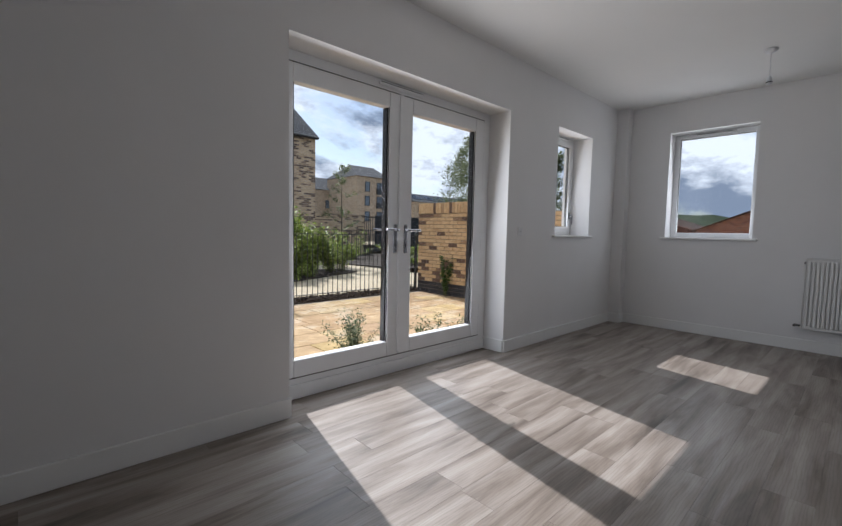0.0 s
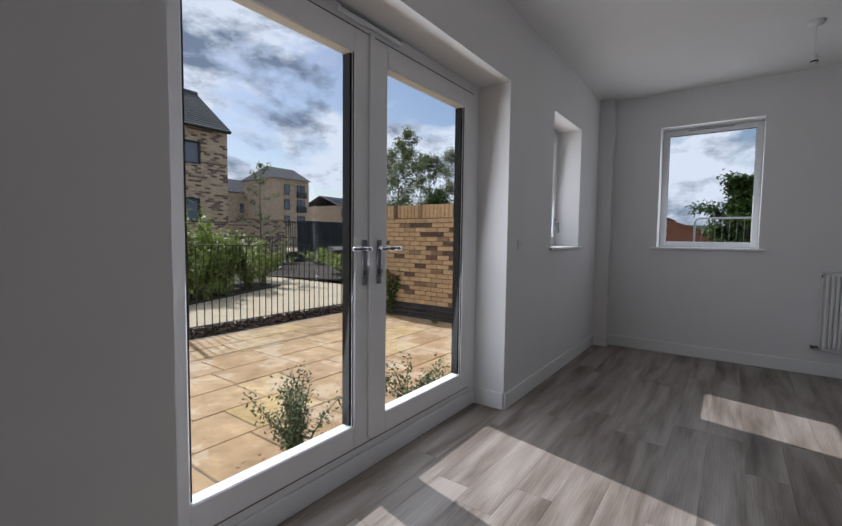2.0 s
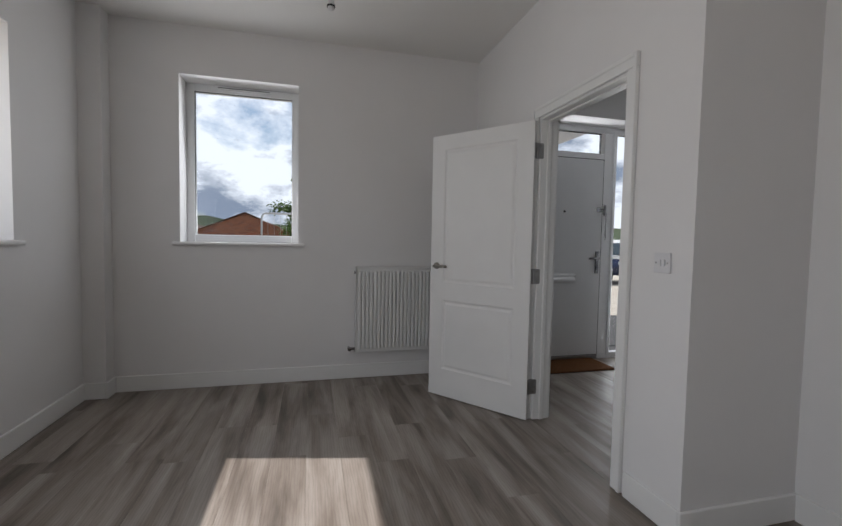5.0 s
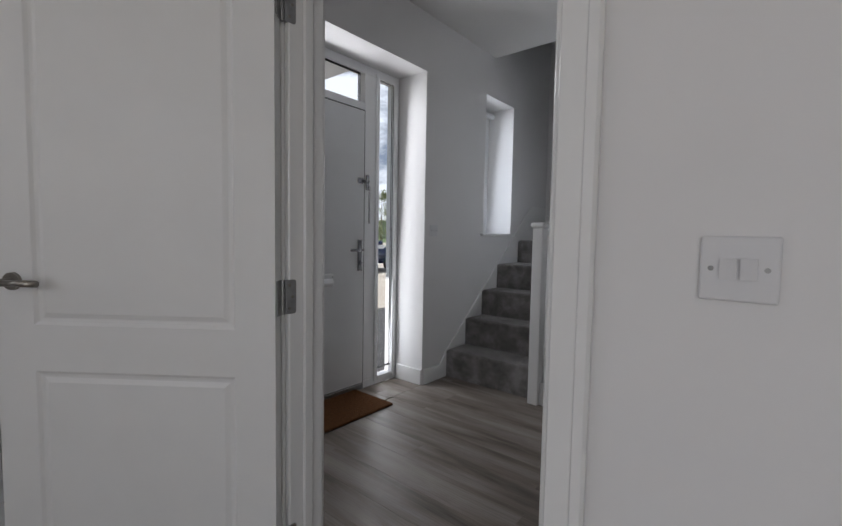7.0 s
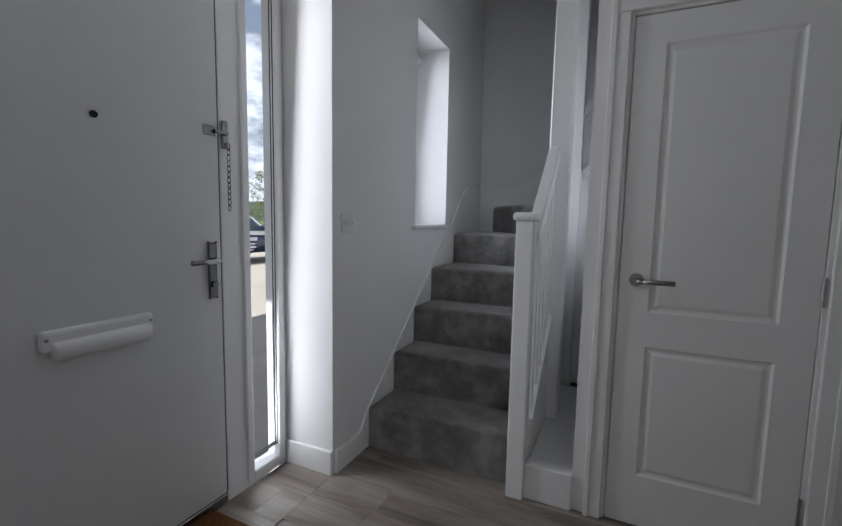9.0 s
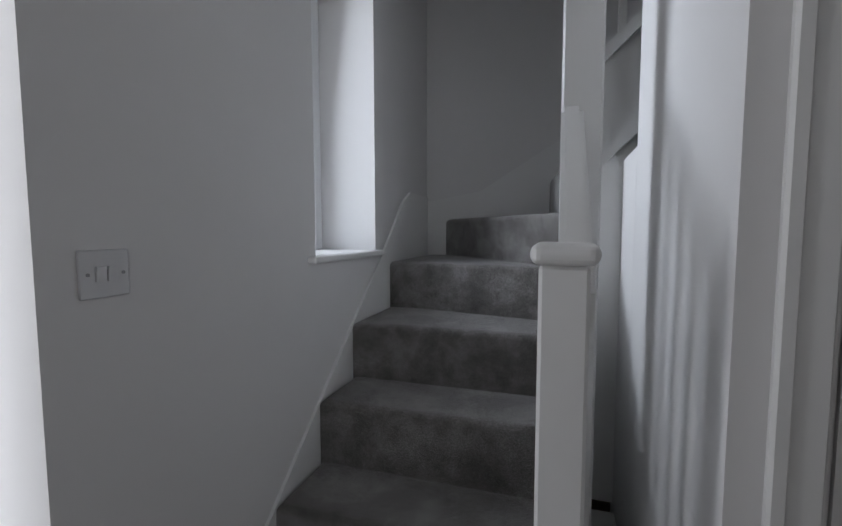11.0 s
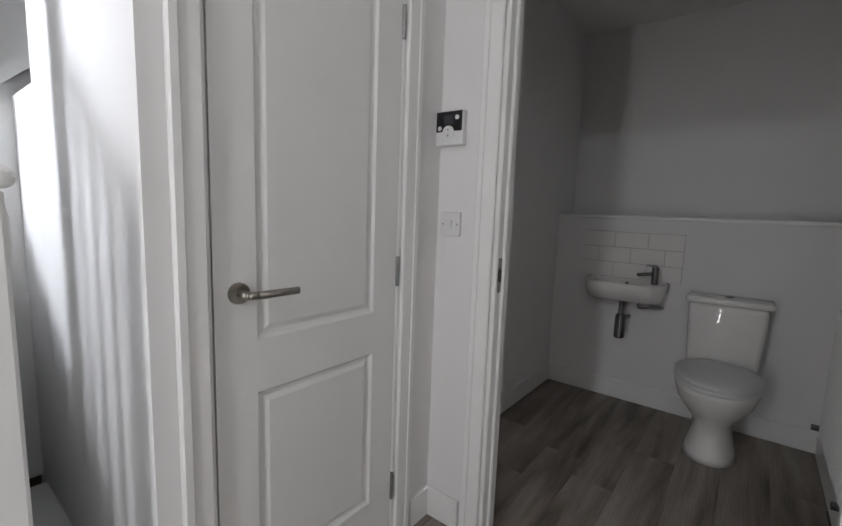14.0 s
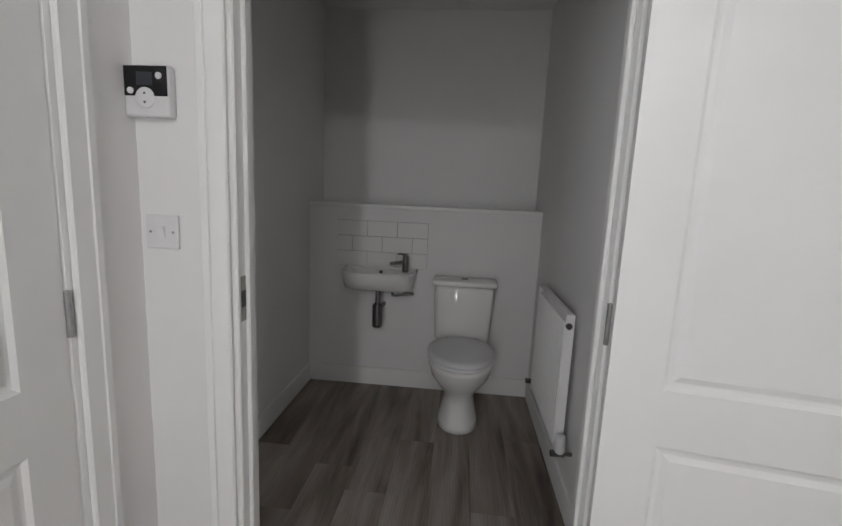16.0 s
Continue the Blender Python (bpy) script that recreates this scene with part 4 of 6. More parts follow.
HOUSE_BRICK = facade_brick("mixed_buff_facade", ((0.46, 0.34, 0.23), (0.56, 0.43, 0.30), (0.13, 0.09, 0.075), (0.27, 0.185, 0.14)), (0.40, 0.35, 0.29))
PALE_BRICK = facade_brick("pale_buff_facade", ((0.42, 0.33, 0.25), (0.50, 0.40, 0.30), (0.30, 0.23, 0.17), (0.36, 0.28, 0.21)), (0.32, 0.28, 0.23))
RED_BRICK = facade_brick("red_brick_facade", ((0.30, 0.11, 0.06), (0.36, 0.14, 0.08), (0.22, 0.08, 0.05), (0.28, 0.10, 0.06)), (0.28, 0.22, 0.18))


def sheet(name, outline, z, mat, label, category, kind="structure", thick=0.05):
    return tagged(mesh_object(name, prism(outline, "z", z - thick, z), mat), label, category, "", kind)


# ---------------------------------------------------------------- ground
GROUND = -0.12
sheet("ground", [(-400, -400), (400, -400), (400, 400), (-400, 400)], GROUND - 0.30, GRASS, "wide grassy ground of the estate", "ground")
sheet("garden_ground", [(-30, 4.32), (60, 4.32), (60, 90), (-30, 90)], GROUND - 0.02, PATH_GRAVEL, "buff gravel path winding between planting beds", "path", thick=0.2)
sheet("patio_bed", [(-9, 0.36), (3.0, 0.36), (3.0, 4.32), (-9, 4.32)], GROUND - 0.013, MORTAR, "sandy bedding under the patio slabs", "ground", thick=0.2)
sheet("front_drive", [(2.71, -60), (5.7, -60), (5.7, 0.36), (2.71, 0.36)], GROUND - 0.02, ASPHALT, "dark grey asphalt strip before the front door", "road", thick=0.2)
sheet("front_road", [(5.7, -60), (60, -60), (60, 30), (5.7, 30)], GROUND - 0.02, LIGHT_PAVING, "pale block paved parking court", "road", thick=0.2)
sheet("mulch_strip", [(-9, 4.33), (3.2, 4.33), (3.2, 4.80), (-9, 4.80)], GROUND + 0.0, SOIL, "strip of dark bark mulch under the railings", "bed", thick=0.1)
sheet("planting_bed", [(-9, 6.0), (-0.4, 6.3), (1.4, 7.25), (4.3, 8.6), (4.2, 9.6), (-9, 9.8)], GROUND + 0.02, SOIL, "dark soil bed with young hedge plants", "bed", thick=0.1)
sheet("planting_bed_far", [(6.2, 8.6), (16.0, 8.2), (18.0, 15.0), (8.0, 17.0), (5.4, 12.0)], GROUND + 0.02, SOIL, "dark soil bed along the far path", "bed", thick=0.1)


# ---------------------------------------------------------------- plants
def leaf_mesh(name, places, sizes, rng, mat, parent, label=""):
    """Many small folded leaves, each of its own turn and tilt, as one mesh."""
    n = len(places)
    turn = rng.uniform(0, 2 * math.pi, n)
    tilt = rng.uniform(-1.1, 0.7, n)
    along = np.stack([np.cos(turn) * np.cos(tilt), np.sin(turn) * np.cos(tilt), np.sin(tilt)], 1)
    side = np.stack([-np.sin(turn), np.cos(turn), rng.uniform(-0.5, 0.5, n)], 1)
    side /= np.linalg.norm(side, axis=1, keepdims=True)
    s = np.asarray(sizes)[:, None]
    a = places
    b = places + along * s * 0.5 + side * s * 0.30
    c = places + along * s
    d = places + along * s * 0.5 - side * s * 0.30
    verts = np.stack([a, b, c, d], 1).reshape(-1, 3)
    faces = np.arange(4 * n).reshape(-1, 4)
    me = bpy.data.meshes.new(name)
    me.from_pydata(verts.tolist(), [], faces.tolist())
    me.materials.append(mat)
    ob = new(name, me)
    ob.parent = parent
    if label:
        ob["label"] = label
    return ob


def shrub(name, place, height, spread, leaves, leaf, mat, label, category="shrub", seed=1, stems=9, droop=0.0, group=""):
    """Stems that fan out from the foot, with leaves along them."""
    rng = np.random.default_rng(seed)
    root = thing(name, place, label, category, group)
    bm = bmesh.new()
    spots = []
    for k in range(stems):
        a = rng.uniform(0, 2 * math.pi)
        reach = spread * rng.uniform(0.25, 1.0)
        h = height * rng.uniform(0.6, 1.0)
        pts = [Vector((0.15 * reach * math.cos(a) * rng.uniform(0, 1), 0.15 * reach * math.sin(a), 0.0))]
        for i in range(1, 5):
            f = i / 4
            pts.append(Vector((reach * math.cos(a) * f ** 1.4 + rng.normal(0, 0.03) * spread, reach * math.sin(a) * f ** 1.4 + rng.normal(0, 0.03) * spread, h * (f - droop * f * f))))
        for i, (p, q) in enumerate(zip(pts, pts[1:])):
            add_tube(bm, p, q, 0.010 * height * (1 - i * 0.2), 0.010 * height * (0.8 - i * 0.2) + 0.0005, 5, False)
        for _ in range(leaves // stems):
            f = rng.uniform(0.12, 1.0) ** 0.8 * 3.999
            i = int(f)
            p = pts[i].lerp(pts[i + 1], f - i)
            spots.append((p.x + rng.normal(0, 0.07) * spread, p.y + rng.normal(0, 0.07) * spread, max(0.01, p.z + rng.normal(0, 0.05) * height)))
    part("stems", bm, STEM, root)
    spots = np.array(spots)
    leaf_mesh("foliage", spots, leaf * rng.uniform(0.6, 1.3, len(spots)), rng, mat, root)
    return root


def tree(name, place, height, spread, leaves, leaf, mat, bark, label, seed=1, clear=0.25, limbs=14, trunk=0.02, lean=(0.0, 0.0), tip=1.0):
    """A tapered trunk, limbs that fork, and a crown of many small leaves gathered round the twigs."""
    rng = np.random.default_rng(seed)
    root = thing(name, place, label, "tree")
    bm = bmesh.new()
    spine = [Vector((lean[0] * f * height + rng.normal(0, 0.006) * height, lean[1] * f * height + rng.normal(0, 0.006) * height, f * height * 0.97)) for f in (0, 0.15, 0.3, 0.5, 0.7, 0.87, 1.0)]
    spine[0] = Vector((0, 0, -0.2))
    r = trunk * height
    for i, (p, q) in enumerate(zip(spine, spine[1:])):
        add_tube(bm, p, q, r * (1 - i / 6.6), r * (1 - (i + 1) / 6.6), 8, False)
    twigs = []
    for k in range(limbs):
        f = clear + (1 - clear) * (k + rng.uniform(0, 1)) / limbs
        i = min(5, int(f * 6))
        base = spine[i].lerp(spine[i + 1], min(1.0, f * 6 - i))
        a = k * 2.4 + rng.uniform(-0.5, 0.5)
        long = spread * (1.0 - 0.75 * max(0, (f - clear) / (1 - clear)) ** (1.2 / tip)) * rng.uniform(0.65, 1.1)
        end = base + Vector((math.cos(a) * long, math.sin(a) * long, long * rng.uniform(0.25, 0.8)))
        mid = base.lerp(end, 0.5) + Vector((0, 0, -0.06 * long))
        rr = r * 0.34 * (1.15 - f)
        add_tube(bm, base, mid, rr, rr * 0.7, 6, False)
        add_tube(bm, mid, end, rr * 0.7, rr * 0.2, 5, False)
        twigs += [(base.lerp(mid, 0.6), mid), (mid, end), (mid, end)]
        for _ in range(3):
            g = rng.uniform(0.3, 1.0)
            o = base.lerp(end, g)
            e = o + Vector((rng.normal(0, 0.30), rng.normal(0, 0.30), rng.uniform(0.0, 0.45))) * long
            add_tube(bm, o, e, rr * 0.3, rr * 0.1, 4, False)
            twigs.append((o, e))
    part("trunk", bm, bark, root)
    pick = rng.integers(0, len(twigs), leaves)
    f = rng.uniform(0.1, 1.05, leaves)
    spots = np.array([tuple(twigs[i][0].lerp(twigs[i][1], t)) for i, t in zip(pick, f)]) + rng.normal(0, 0.055 * spread, (leaves, 3))
    leaf_mesh("crown", spots, leaf * rng.uniform(0.6, 1.4, leaves), rng, mat, root)
    return root


rng0 = random.Random(5)
# young hedge beyond the railings
for k in range(30):
    f = k / 29
    x = -5.2 + 9.0 * f + rng0.uniform(-0.15, 0.15)
    y = 7.3 + max(0.0, x + 0.5) * 0.38 + rng0.uniform(-0.35, 0.45)
    shrub("hedge_shrub", (x, y, GROUND), rng0.uniform(1.1, 1.45), 0.72, 1100, 0.085, LEAF_HEDGE, "light green young hedge plant in a soil bed", "shrub", 40 + k, 9, group="young hedge plants")
for x, y, h, s in ((1.95, 8.35, 2.0, 61), (2.5, 8.6, 1.75, 62), (-0.2, 7.5, 1.55, 63)):
    shrub("tall_shrub", (x, y, GROUND), h, 0.75, 1500, 0.10, LEAF_HEDGE, "tall light green shrub rising above the hedge", "shrub", s, 10)
for k in range(16):
    x, y = 6.2 + rng0.uniform(0, 9.5), rng0.uniform(9.2, 14.5)
    shrub("ground_cover", (x, y, GROUND), rng0.uniform(0.55, 0.85), 1.1, 1100, 0.11, LEAF_HEDGE, "low green bed planting beside the path", "shrub", 90 + k, 10, group="low bed plants")
for k in range(12):
    x = -4.6 + k * 0.62
    shrub("low_plant", (x, 6.55 + max(0, x + 0.4) * 0.45, GROUND), 0.42, 0.45, 420, 0.075, LEAF_HEDGE, "low dark green plant at the bed edge", "shrub", 140 + k, 8, group="bed edging plants")

shrub("patio_shrub", (-1.22, 0.74, GROUND), 0.60, 0.32, 2600, 0.025, LEAF_SHRUB, "bushy grey-green shrub on the patio by the doors", "shrub", 7, 16)
red = bpy.context.scene.objects["patio_shrub"]
rr = np.random.default_rng(3)
tips = leaf_mesh("red_tips", np.stack([rr.normal(-0.18, 0.06, 40), rr.normal(0.0, 0.05, 40), rr.uniform(0.02, 0.14, 40)], 1), np.full(40, 0.03), rr, LEAF_RED, red, "red leaf tips")
tips = [o for o in red.children if o.name.startswith("red_tips")]
tips[0]["kind"] = "stuff"
shrub("patio_shrub", (-0.18, 0.72, GROUND), 0.44, 0.42, 1300, 0.03, LEAF_SHRUB, "sprawling grey-green shrub on the patio by the doors", "shrub", 11, 9)
shrub("wall_climber", (2.82, 3.43, GROUND), 0.82, 0.17, 520, 0.065, LEAF_DARK, "dark leafy climber against the brick wall", "plant", 13, 7)
shrub("wall_weed", (2.72, 2.45, GROUND), 0.13, 0.22, 220, 0.03, LEAF_SHRUB, "low weed at the foot of the brick wall", "plant", 15, 8)

tree("sapling_tree", (5.4, 11.2, GROUND), 3.7, 0.85, 900, 0.085, LEAF_TREE, BARK, "slender young tree beside the path", 21, 0.35, 12, 0.009)
tree("birch_tree", (12.6, 10.9, GROUND), 6.2, 1.7, 6500, 0.10, LEAF_TREE, BIRCH_BARK, "tall pale-barked tree behind the brick wall", 22, 0.2, 22, 0.008, (0.0, 0.0))
tree("tree", (15.2, 13.4, GROUND), 5.9, 2.4, 9000, 0.11, LEAF_TREE, BARK, "leafy tree behind the brick wall", 23, 0.15, 20, 0.012)
tree("tree", (18.3, 13.6, GROUND), 6.2, 2.6, 10000, 0.12, LEAF_TREE, BARK, "leafy tree behind the brick wall", 24, 0.2, 20, 0.012)
tree("tree", (21.0, 13.2, GROUND), 6.8, 2.6, 11000, 0.12, LEAF_TREE, BARK, "leafy tree behind the brick wall", 25, 0.2, 20, 0.012)
tree("tree", (24.8, 14.0, GROUND), 7.0, 2.7, 11000, 0.16, LEAF_TREE, BARK, "leafy tree behind the brick wall", 26, 0.2, 20, 0.012)
tree("tree", (14.5, 10.3, GROUND), 3.4, 2.0, 5000, 0.13, LEAF_DARK, BARK, "dense dark evergreen behind the brick wall", 27, 0.05, 18, 0.014)
tree("sapling_tree", (10.6, 10.6, GROUND), 4.2, 0.7, 420, 0.09, LEAF_TREE, BARK, "thin young tree with sparse leaves", 28, 0.4, 10, 0.008)


# ---------------------------------------------------------------- railings
def railings():
    root = thing("garden_railings", (0, 4.5, GROUND), "black painted steel railings along the patio edge", "railings")
    part("top_rail", box(-6.0, 3.02, -0.020, 0.020, 1.195, 1.207, 0.002), BLACK_METAL, root)
    part("bottom_rail", box(-6.0, 3.02, -0.018, 0.018, 0.10, 0.112, 0.002), BLACK_METAL, root)
    for x in (-5.92, -4.0, -2.08, -0.16, 2.99):
        p = part("post", box(x - 0.025, x + 0.025, -0.025, 0.025, 0.0, 1.22, 0.004), BLACK_METAL, root)
        part("post_cap", box(x - 0.028, x + 0.028, -0.028, 0.028, 1.22, 1.228, 0.003), BLACK_METAL, p)
    first = None
    for k in range(84):
        x = -5.84 + 0.105 * k
        if x > 2.93 or min(abs(x - q) for q in (-5.92, -4.0, -2.08, -0.16, 2.99)) < 0.05:
            continue
        if first is None:
            bm = bmesh.new()
            add_tube(bm, (0, 0, 0.05), (0, 0, 1.197), 0.0075, None, 8)
            first = part("bar", bm, BLACK_METAL, root)
            first.location.x = x
        else:
            ob = new("bar", first.data)
            ob.parent = root
            ob.location.x = x


railings()


# ---------------------------------------------------------------- houses
def window_on(parent, x0, x1, z0, z1, y, frame_mat, glass_mat, bars=(), name="window", cross=()):
    fr = part(name, ring(x0, x1, y - 0.05, y + 0.04, z0, z1, 0.06, 0.0), frame_mat, parent)
    for x in bars:
        part("mullion", box(x - 0.035, x + 0.035, y - 0.05, y + 0.04, z0 + 0.06, z1 - 0.06), frame_mat, fr)
    for (a, b, z) in cross:
        part("transom", box(a, b, y - 0.045, y + 0.04, z - 0.03, z + 0.03), frame_mat, fr)
    part("pane", box(x0 + 0.06, x1 - 0.06, y + 0.0, y + 0.01, z0 + 0.06, z1 - 0.06), glass_mat, fr)
    return fr


def tiled_roof(parent, x0, x1, y_eave, y_ridge, z_eave, z_ridge, rows, mat, name="roof"):
    """One slope of overlapping courses, each a step proud of the one above."""
    bm = bmesh.new()
    for k in range(rows):
        a, b = k / rows, (k + 1.25) / rows
        p, q = (y_eave + (y_ridge - y_eave) * a, z_eave + (z_ridge - z_eave) * a), (y_eave + (y_ridge - y_eave) * min(1, b), z_eave + (z_ridge - z_eave) * min(1, b))
        vs = [bm.verts.new(c) for c in ((x0, p[0], p[1] + 0.055), (x1, p[0], p[1] + 0.055), (x1, q[0], q[1] + 0.02), (x0, q[0], q[1] + 0.02), (x0, p[0], p[1]), (x1, p[0], p[1]), (x1, q[0], q[1] - 0.02), (x0, q[0], q[1] - 0.02))]
        for f in ((0, 1, 2, 3), (4, 7, 6, 5), (0, 4, 5, 1), (1, 5, 6, 2), (2, 6, 7, 3), (3, 7, 4, 0)):
            bm.faces.new([vs[i] for i in f])
    return part(name, bm, mat, parent)


def brick_house():
    root = thing("brick_house", (-0.72, 14.0, GROUND), "two-storey buff brick house with dark windows and a grey tiled roof", "house")
    g = GROUND
    holes = ((2.22, 3.08, 3.14 - g, 4.44 - g), (5.05, 5.63, 3.70 - g, 4.50 - g), (2.62, 4.05, 0.0, 2.47 - g), (4.98, 5.58, 1.66 - g, 2.52 - g))
    w = wall("house_wall", "x", 0.0, 0.3, -3.0, 6.6, 0.0, 5.0 - g, holes, HOUSE_BRICK, "")
    del w["kind"], w["category"]
    w.name, w.parent = "front_wall", root
    part("side_wall", prism([(0.3, 0.0), (4.8, 0.0), (4.8, 5.0 - g), (2.4, 6.75 - g), (0.3, 5.2 - g)], "x", 6.3, 6.6), HOUSE_BRICK, root)
    # added dark sheet behind the openings, standing in for the shade of the rooms
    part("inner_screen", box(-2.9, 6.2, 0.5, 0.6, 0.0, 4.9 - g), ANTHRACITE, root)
    tiled_roof(root, -3.0, 6.68, -0.18, 2.4, 4.98 - g, 6.85 - g, 17, ROOF_TILE)
    tiled_roof(root, -3.0, 6.68, 4.98, 2.4, 4.98 - g, 6.85 - g, 8, ROOF_TILE, "rear_roof")
    part("ridge_tiles", tube((-3.0, 2.4, 6.88 - g), (6.7, 2.4, 6.88 - g), 0.09, None, 8), ROOF_TILE, root)
    part("gutter", tube((-3.0, -0.22, 4.97 - g), (6.6, -0.22, 4.97 - g), 0.06, None, 8), RUBBER, root)
    part("down_pipe", tube((2.07, -0.05, 0.0), (2.07, -0.05, 4.95 - g), 0.04, None, 8), BLACK_METAL, root)
    window_on(root, 2.22, 3.08, 3.14 - g, 4.44 - g, 0.1, ANTHRACITE, DARK_GLASS, (2.56,), cross=((2.56, 3.02, 3.66 - g),))
    window_on(root, 5.05, 5.63, 3.70 - g, 4.50 - g, 0.1, ANTHRACITE, DARK_GLASS)
    window_on(root, 2.62, 4.05, 0.05, 2.47 - g, 0.1, ANTHRACITE, CURTAIN, (3.33,), "glazed_door")
    window_on(root, 4.98, 5.58, 1.66 - g, 2.52 - g, 0.1, ANTHRACITE, DARK_GLASS)
    part("lean_to", box(-3.0, 2.40, -1.0, -0.001, 0.0, 2.62 - g), HOUSE_BRICK, root)
    part("lean_to_coping", box(-3.0, 2.46, -1.06, -0.001, 2.62 - g, 2.70 - g, 0.01), BLACK_METAL, root)
    part("roof_vent", box(2.2, 2.38, 1.9, 2.05, 6.5 - g, 6.78 - g, 0.02), BLACK_METAL, root)
    part("wall_light", box(3.95, 4.02, -0.08, 0.0, 4.20 - g, 4.30 - g, 0.01), PLASTIC, root)


brick_house()


def apartment_block():
    root = thing("apartment_block", (0, 45.0, GROUND), "three-storey buff brick apartment block with dark balconies", "apartment building")
    x0, x1, top = 29.6, 34.8, 8.6
    part("front_wall", box(x0, x1, 0.0, 7.5, 0.0, top), PALE_BRICK, root)
    part("gable", prism([(0.02, top), (7.48, top), (3.6, top + 1.85)], "x", x1 - 0.4, x1 - 0.004), PALE_BRICK, root)
    bm = bmesh.new()
    vs = [bm.verts.new(c) for c in ((x0 - 0.2, -0.3, top), (x1 + 0.2, -0.3, top), (x1 + 0.2, 3.6, top + 1.9), (x0 + 1.2, 3.6, top + 1.9), (x0 - 0.2, 7.6, top), (x1 + 0.2, 7.6, top))]
    bm.faces.new(vs[:4]), bm.faces.new((vs[2], vs[5], vs[4], vs[3])), bm.faces.new((vs[0], vs[3], vs[4])), bm.faces.new((vs[0], vs[4], vs[5], vs[1])), bm.faces.new((vs[1], vs[5], vs[2]))
    part("roof", bm, ROOF_TILE, root)
    for z in (3.2, 5.3, 7.2):
        window_on(root, x0 + 1.3, x0 + 2.1, z - 0.6, z + 0.75, -0.02, ANTHRACITE, DARK_GLASS)
        w = window_on(root, x0 + 3.3, x0 + 4.5, z - 0.85, z + 0.75, -0.02, ANTHRACITE, DARK_GLASS, (x0 + 3.9,))
        part("balcony", box(x0 + 3.2, x0 + 4.6, -0.35, -0.08, z - 0.9, z - 0.1), ANTHRACITE, w)
        for y in (2.0, 4.4, 5.6):
            part("side_window", box(x1 - 0.02, x1 + 0.02, y, y + 0.5, z - 0.6, z + 0.5), DARK_GLASS, root)


apartment_block()


def plain_block(name, x0, x1, y, depth, top, ridge, wall_mat, roof_mat, label, windows=(), solar=0):
    root = thing(name, (0, y, GROUND), label, "house")
    part("wall", box(x0, x1, 0.0, depth, 0.0, top), wall_mat, root)
    roof = tiled_roof(root, x0 - 0.2, x1 + 0.2, -0.3, depth / 2, top, ridge, 8, roof_mat)
    tiled_roof(root, x0 - 0.2, x1 + 0.2, depth + 0.3, depth / 2, top, ridge, 4, roof_mat, "rear_roof")
    for x, z in windows:
        window_on(root, x, x + 0.9, z, z + 1.2, -0.03, ANTHRACITE, DARK_GLASS)
    for k in range(solar):
        x = x0 + 0.8 + k * (x1 - x0) / max(1, solar)
        a, b = 0.25, 0.85
        bm = bmesh.new()
        vs = [bm.verts.new((u, -0.3 + (depth / 2 + 0.3) * f, top + (ridge - top) * f + 0.12)) for u, f in ((x, a), (x + 2.4, a), (x + 2.4, b), (x, b))]
        bm.faces.new(vs)
        bmesh.ops.solidify(bm, geom=bm.faces[:], thickness=0.05)
        part("solar_panel", bm, SOLAR, roof)
    return root


plain_block("terraced_house", 21.0, 33.0, 52.0, 8.0, 7.0, 9.2, PALE_BRICK, ROOF_TILE, "pale brick terrace with a grey roof", ((23.0, 4.4), (26.0, 4.4), (29.0, 4.4)))
for k in range(4):
    x = 44.5 + k * 6.4
    plain_block("terraced_house", x, x + 6.2, 50.0, 8.0, 6.3, 8.0, PALE_BRICK, ROOF_TILE, "pale brick terraced house with roof panels", ((x + 0.9, 4.6), (x + 3.8, 4.6)), 2)


def brick_low_wall():
    root = thing("boundary_wall", (0, 17.0, GROUND), "low buff brick boundary wall with railings", "wall")
    part("wall", box(6.7, 10.6, 0.0, 0.22, 0.0, 2.1), HOUSE_BRICK, root)
    part("coping", box(6.7, 10.66, -0.03, 0.25, 2.1, 2.16, 0.01), PALE_BRICK, root)


brick_low_wall()


def screen_fence():
    root = thing("screen_fence", (0, 19.0, GROUND), "dark slatted gate and screen fence", "fence")
    for k in range(9):
        part("panel", box(12.9 + k * 0.62, 13.5 + k * 0.62, 0.0, 0.06, 0.0, 2.25, 0.01), SLATE_PANEL, root)
    for k in range(11):
        part("bar", box(11.2 + k * 0.15, 11.23 + k * 0.15, 0.0, 0.03, 0.0, 2.2), BLACK_METAL, root)
    part("top_rail", box(11.1, 12.9, 0.0, 0.04, 2.1, 2.16), BLACK_METAL, root)
    return root


screen_fence()


def far_railings():
    root = thing("house_railings", (0, 12.6, GROUND), "black railings before the brick house", "railings")
    part("top_rail", box(-1.0, 8.0, -0.015, 0.015, 1.28, 1.31), BLACK_METAL, root)
    first = None
    for k in range(75):
        x = -1.0 + 0.12 * k
        if first is None:
            first = part("bar", box(-0.008, 0.008, -0.008, 0.008, 0.0, 1.3), BLACK_METAL, root)
            first.location.x = x
        else:
            ob = new("bar", first.data)
            ob.parent = root
            ob.location.x = x


far_railings()

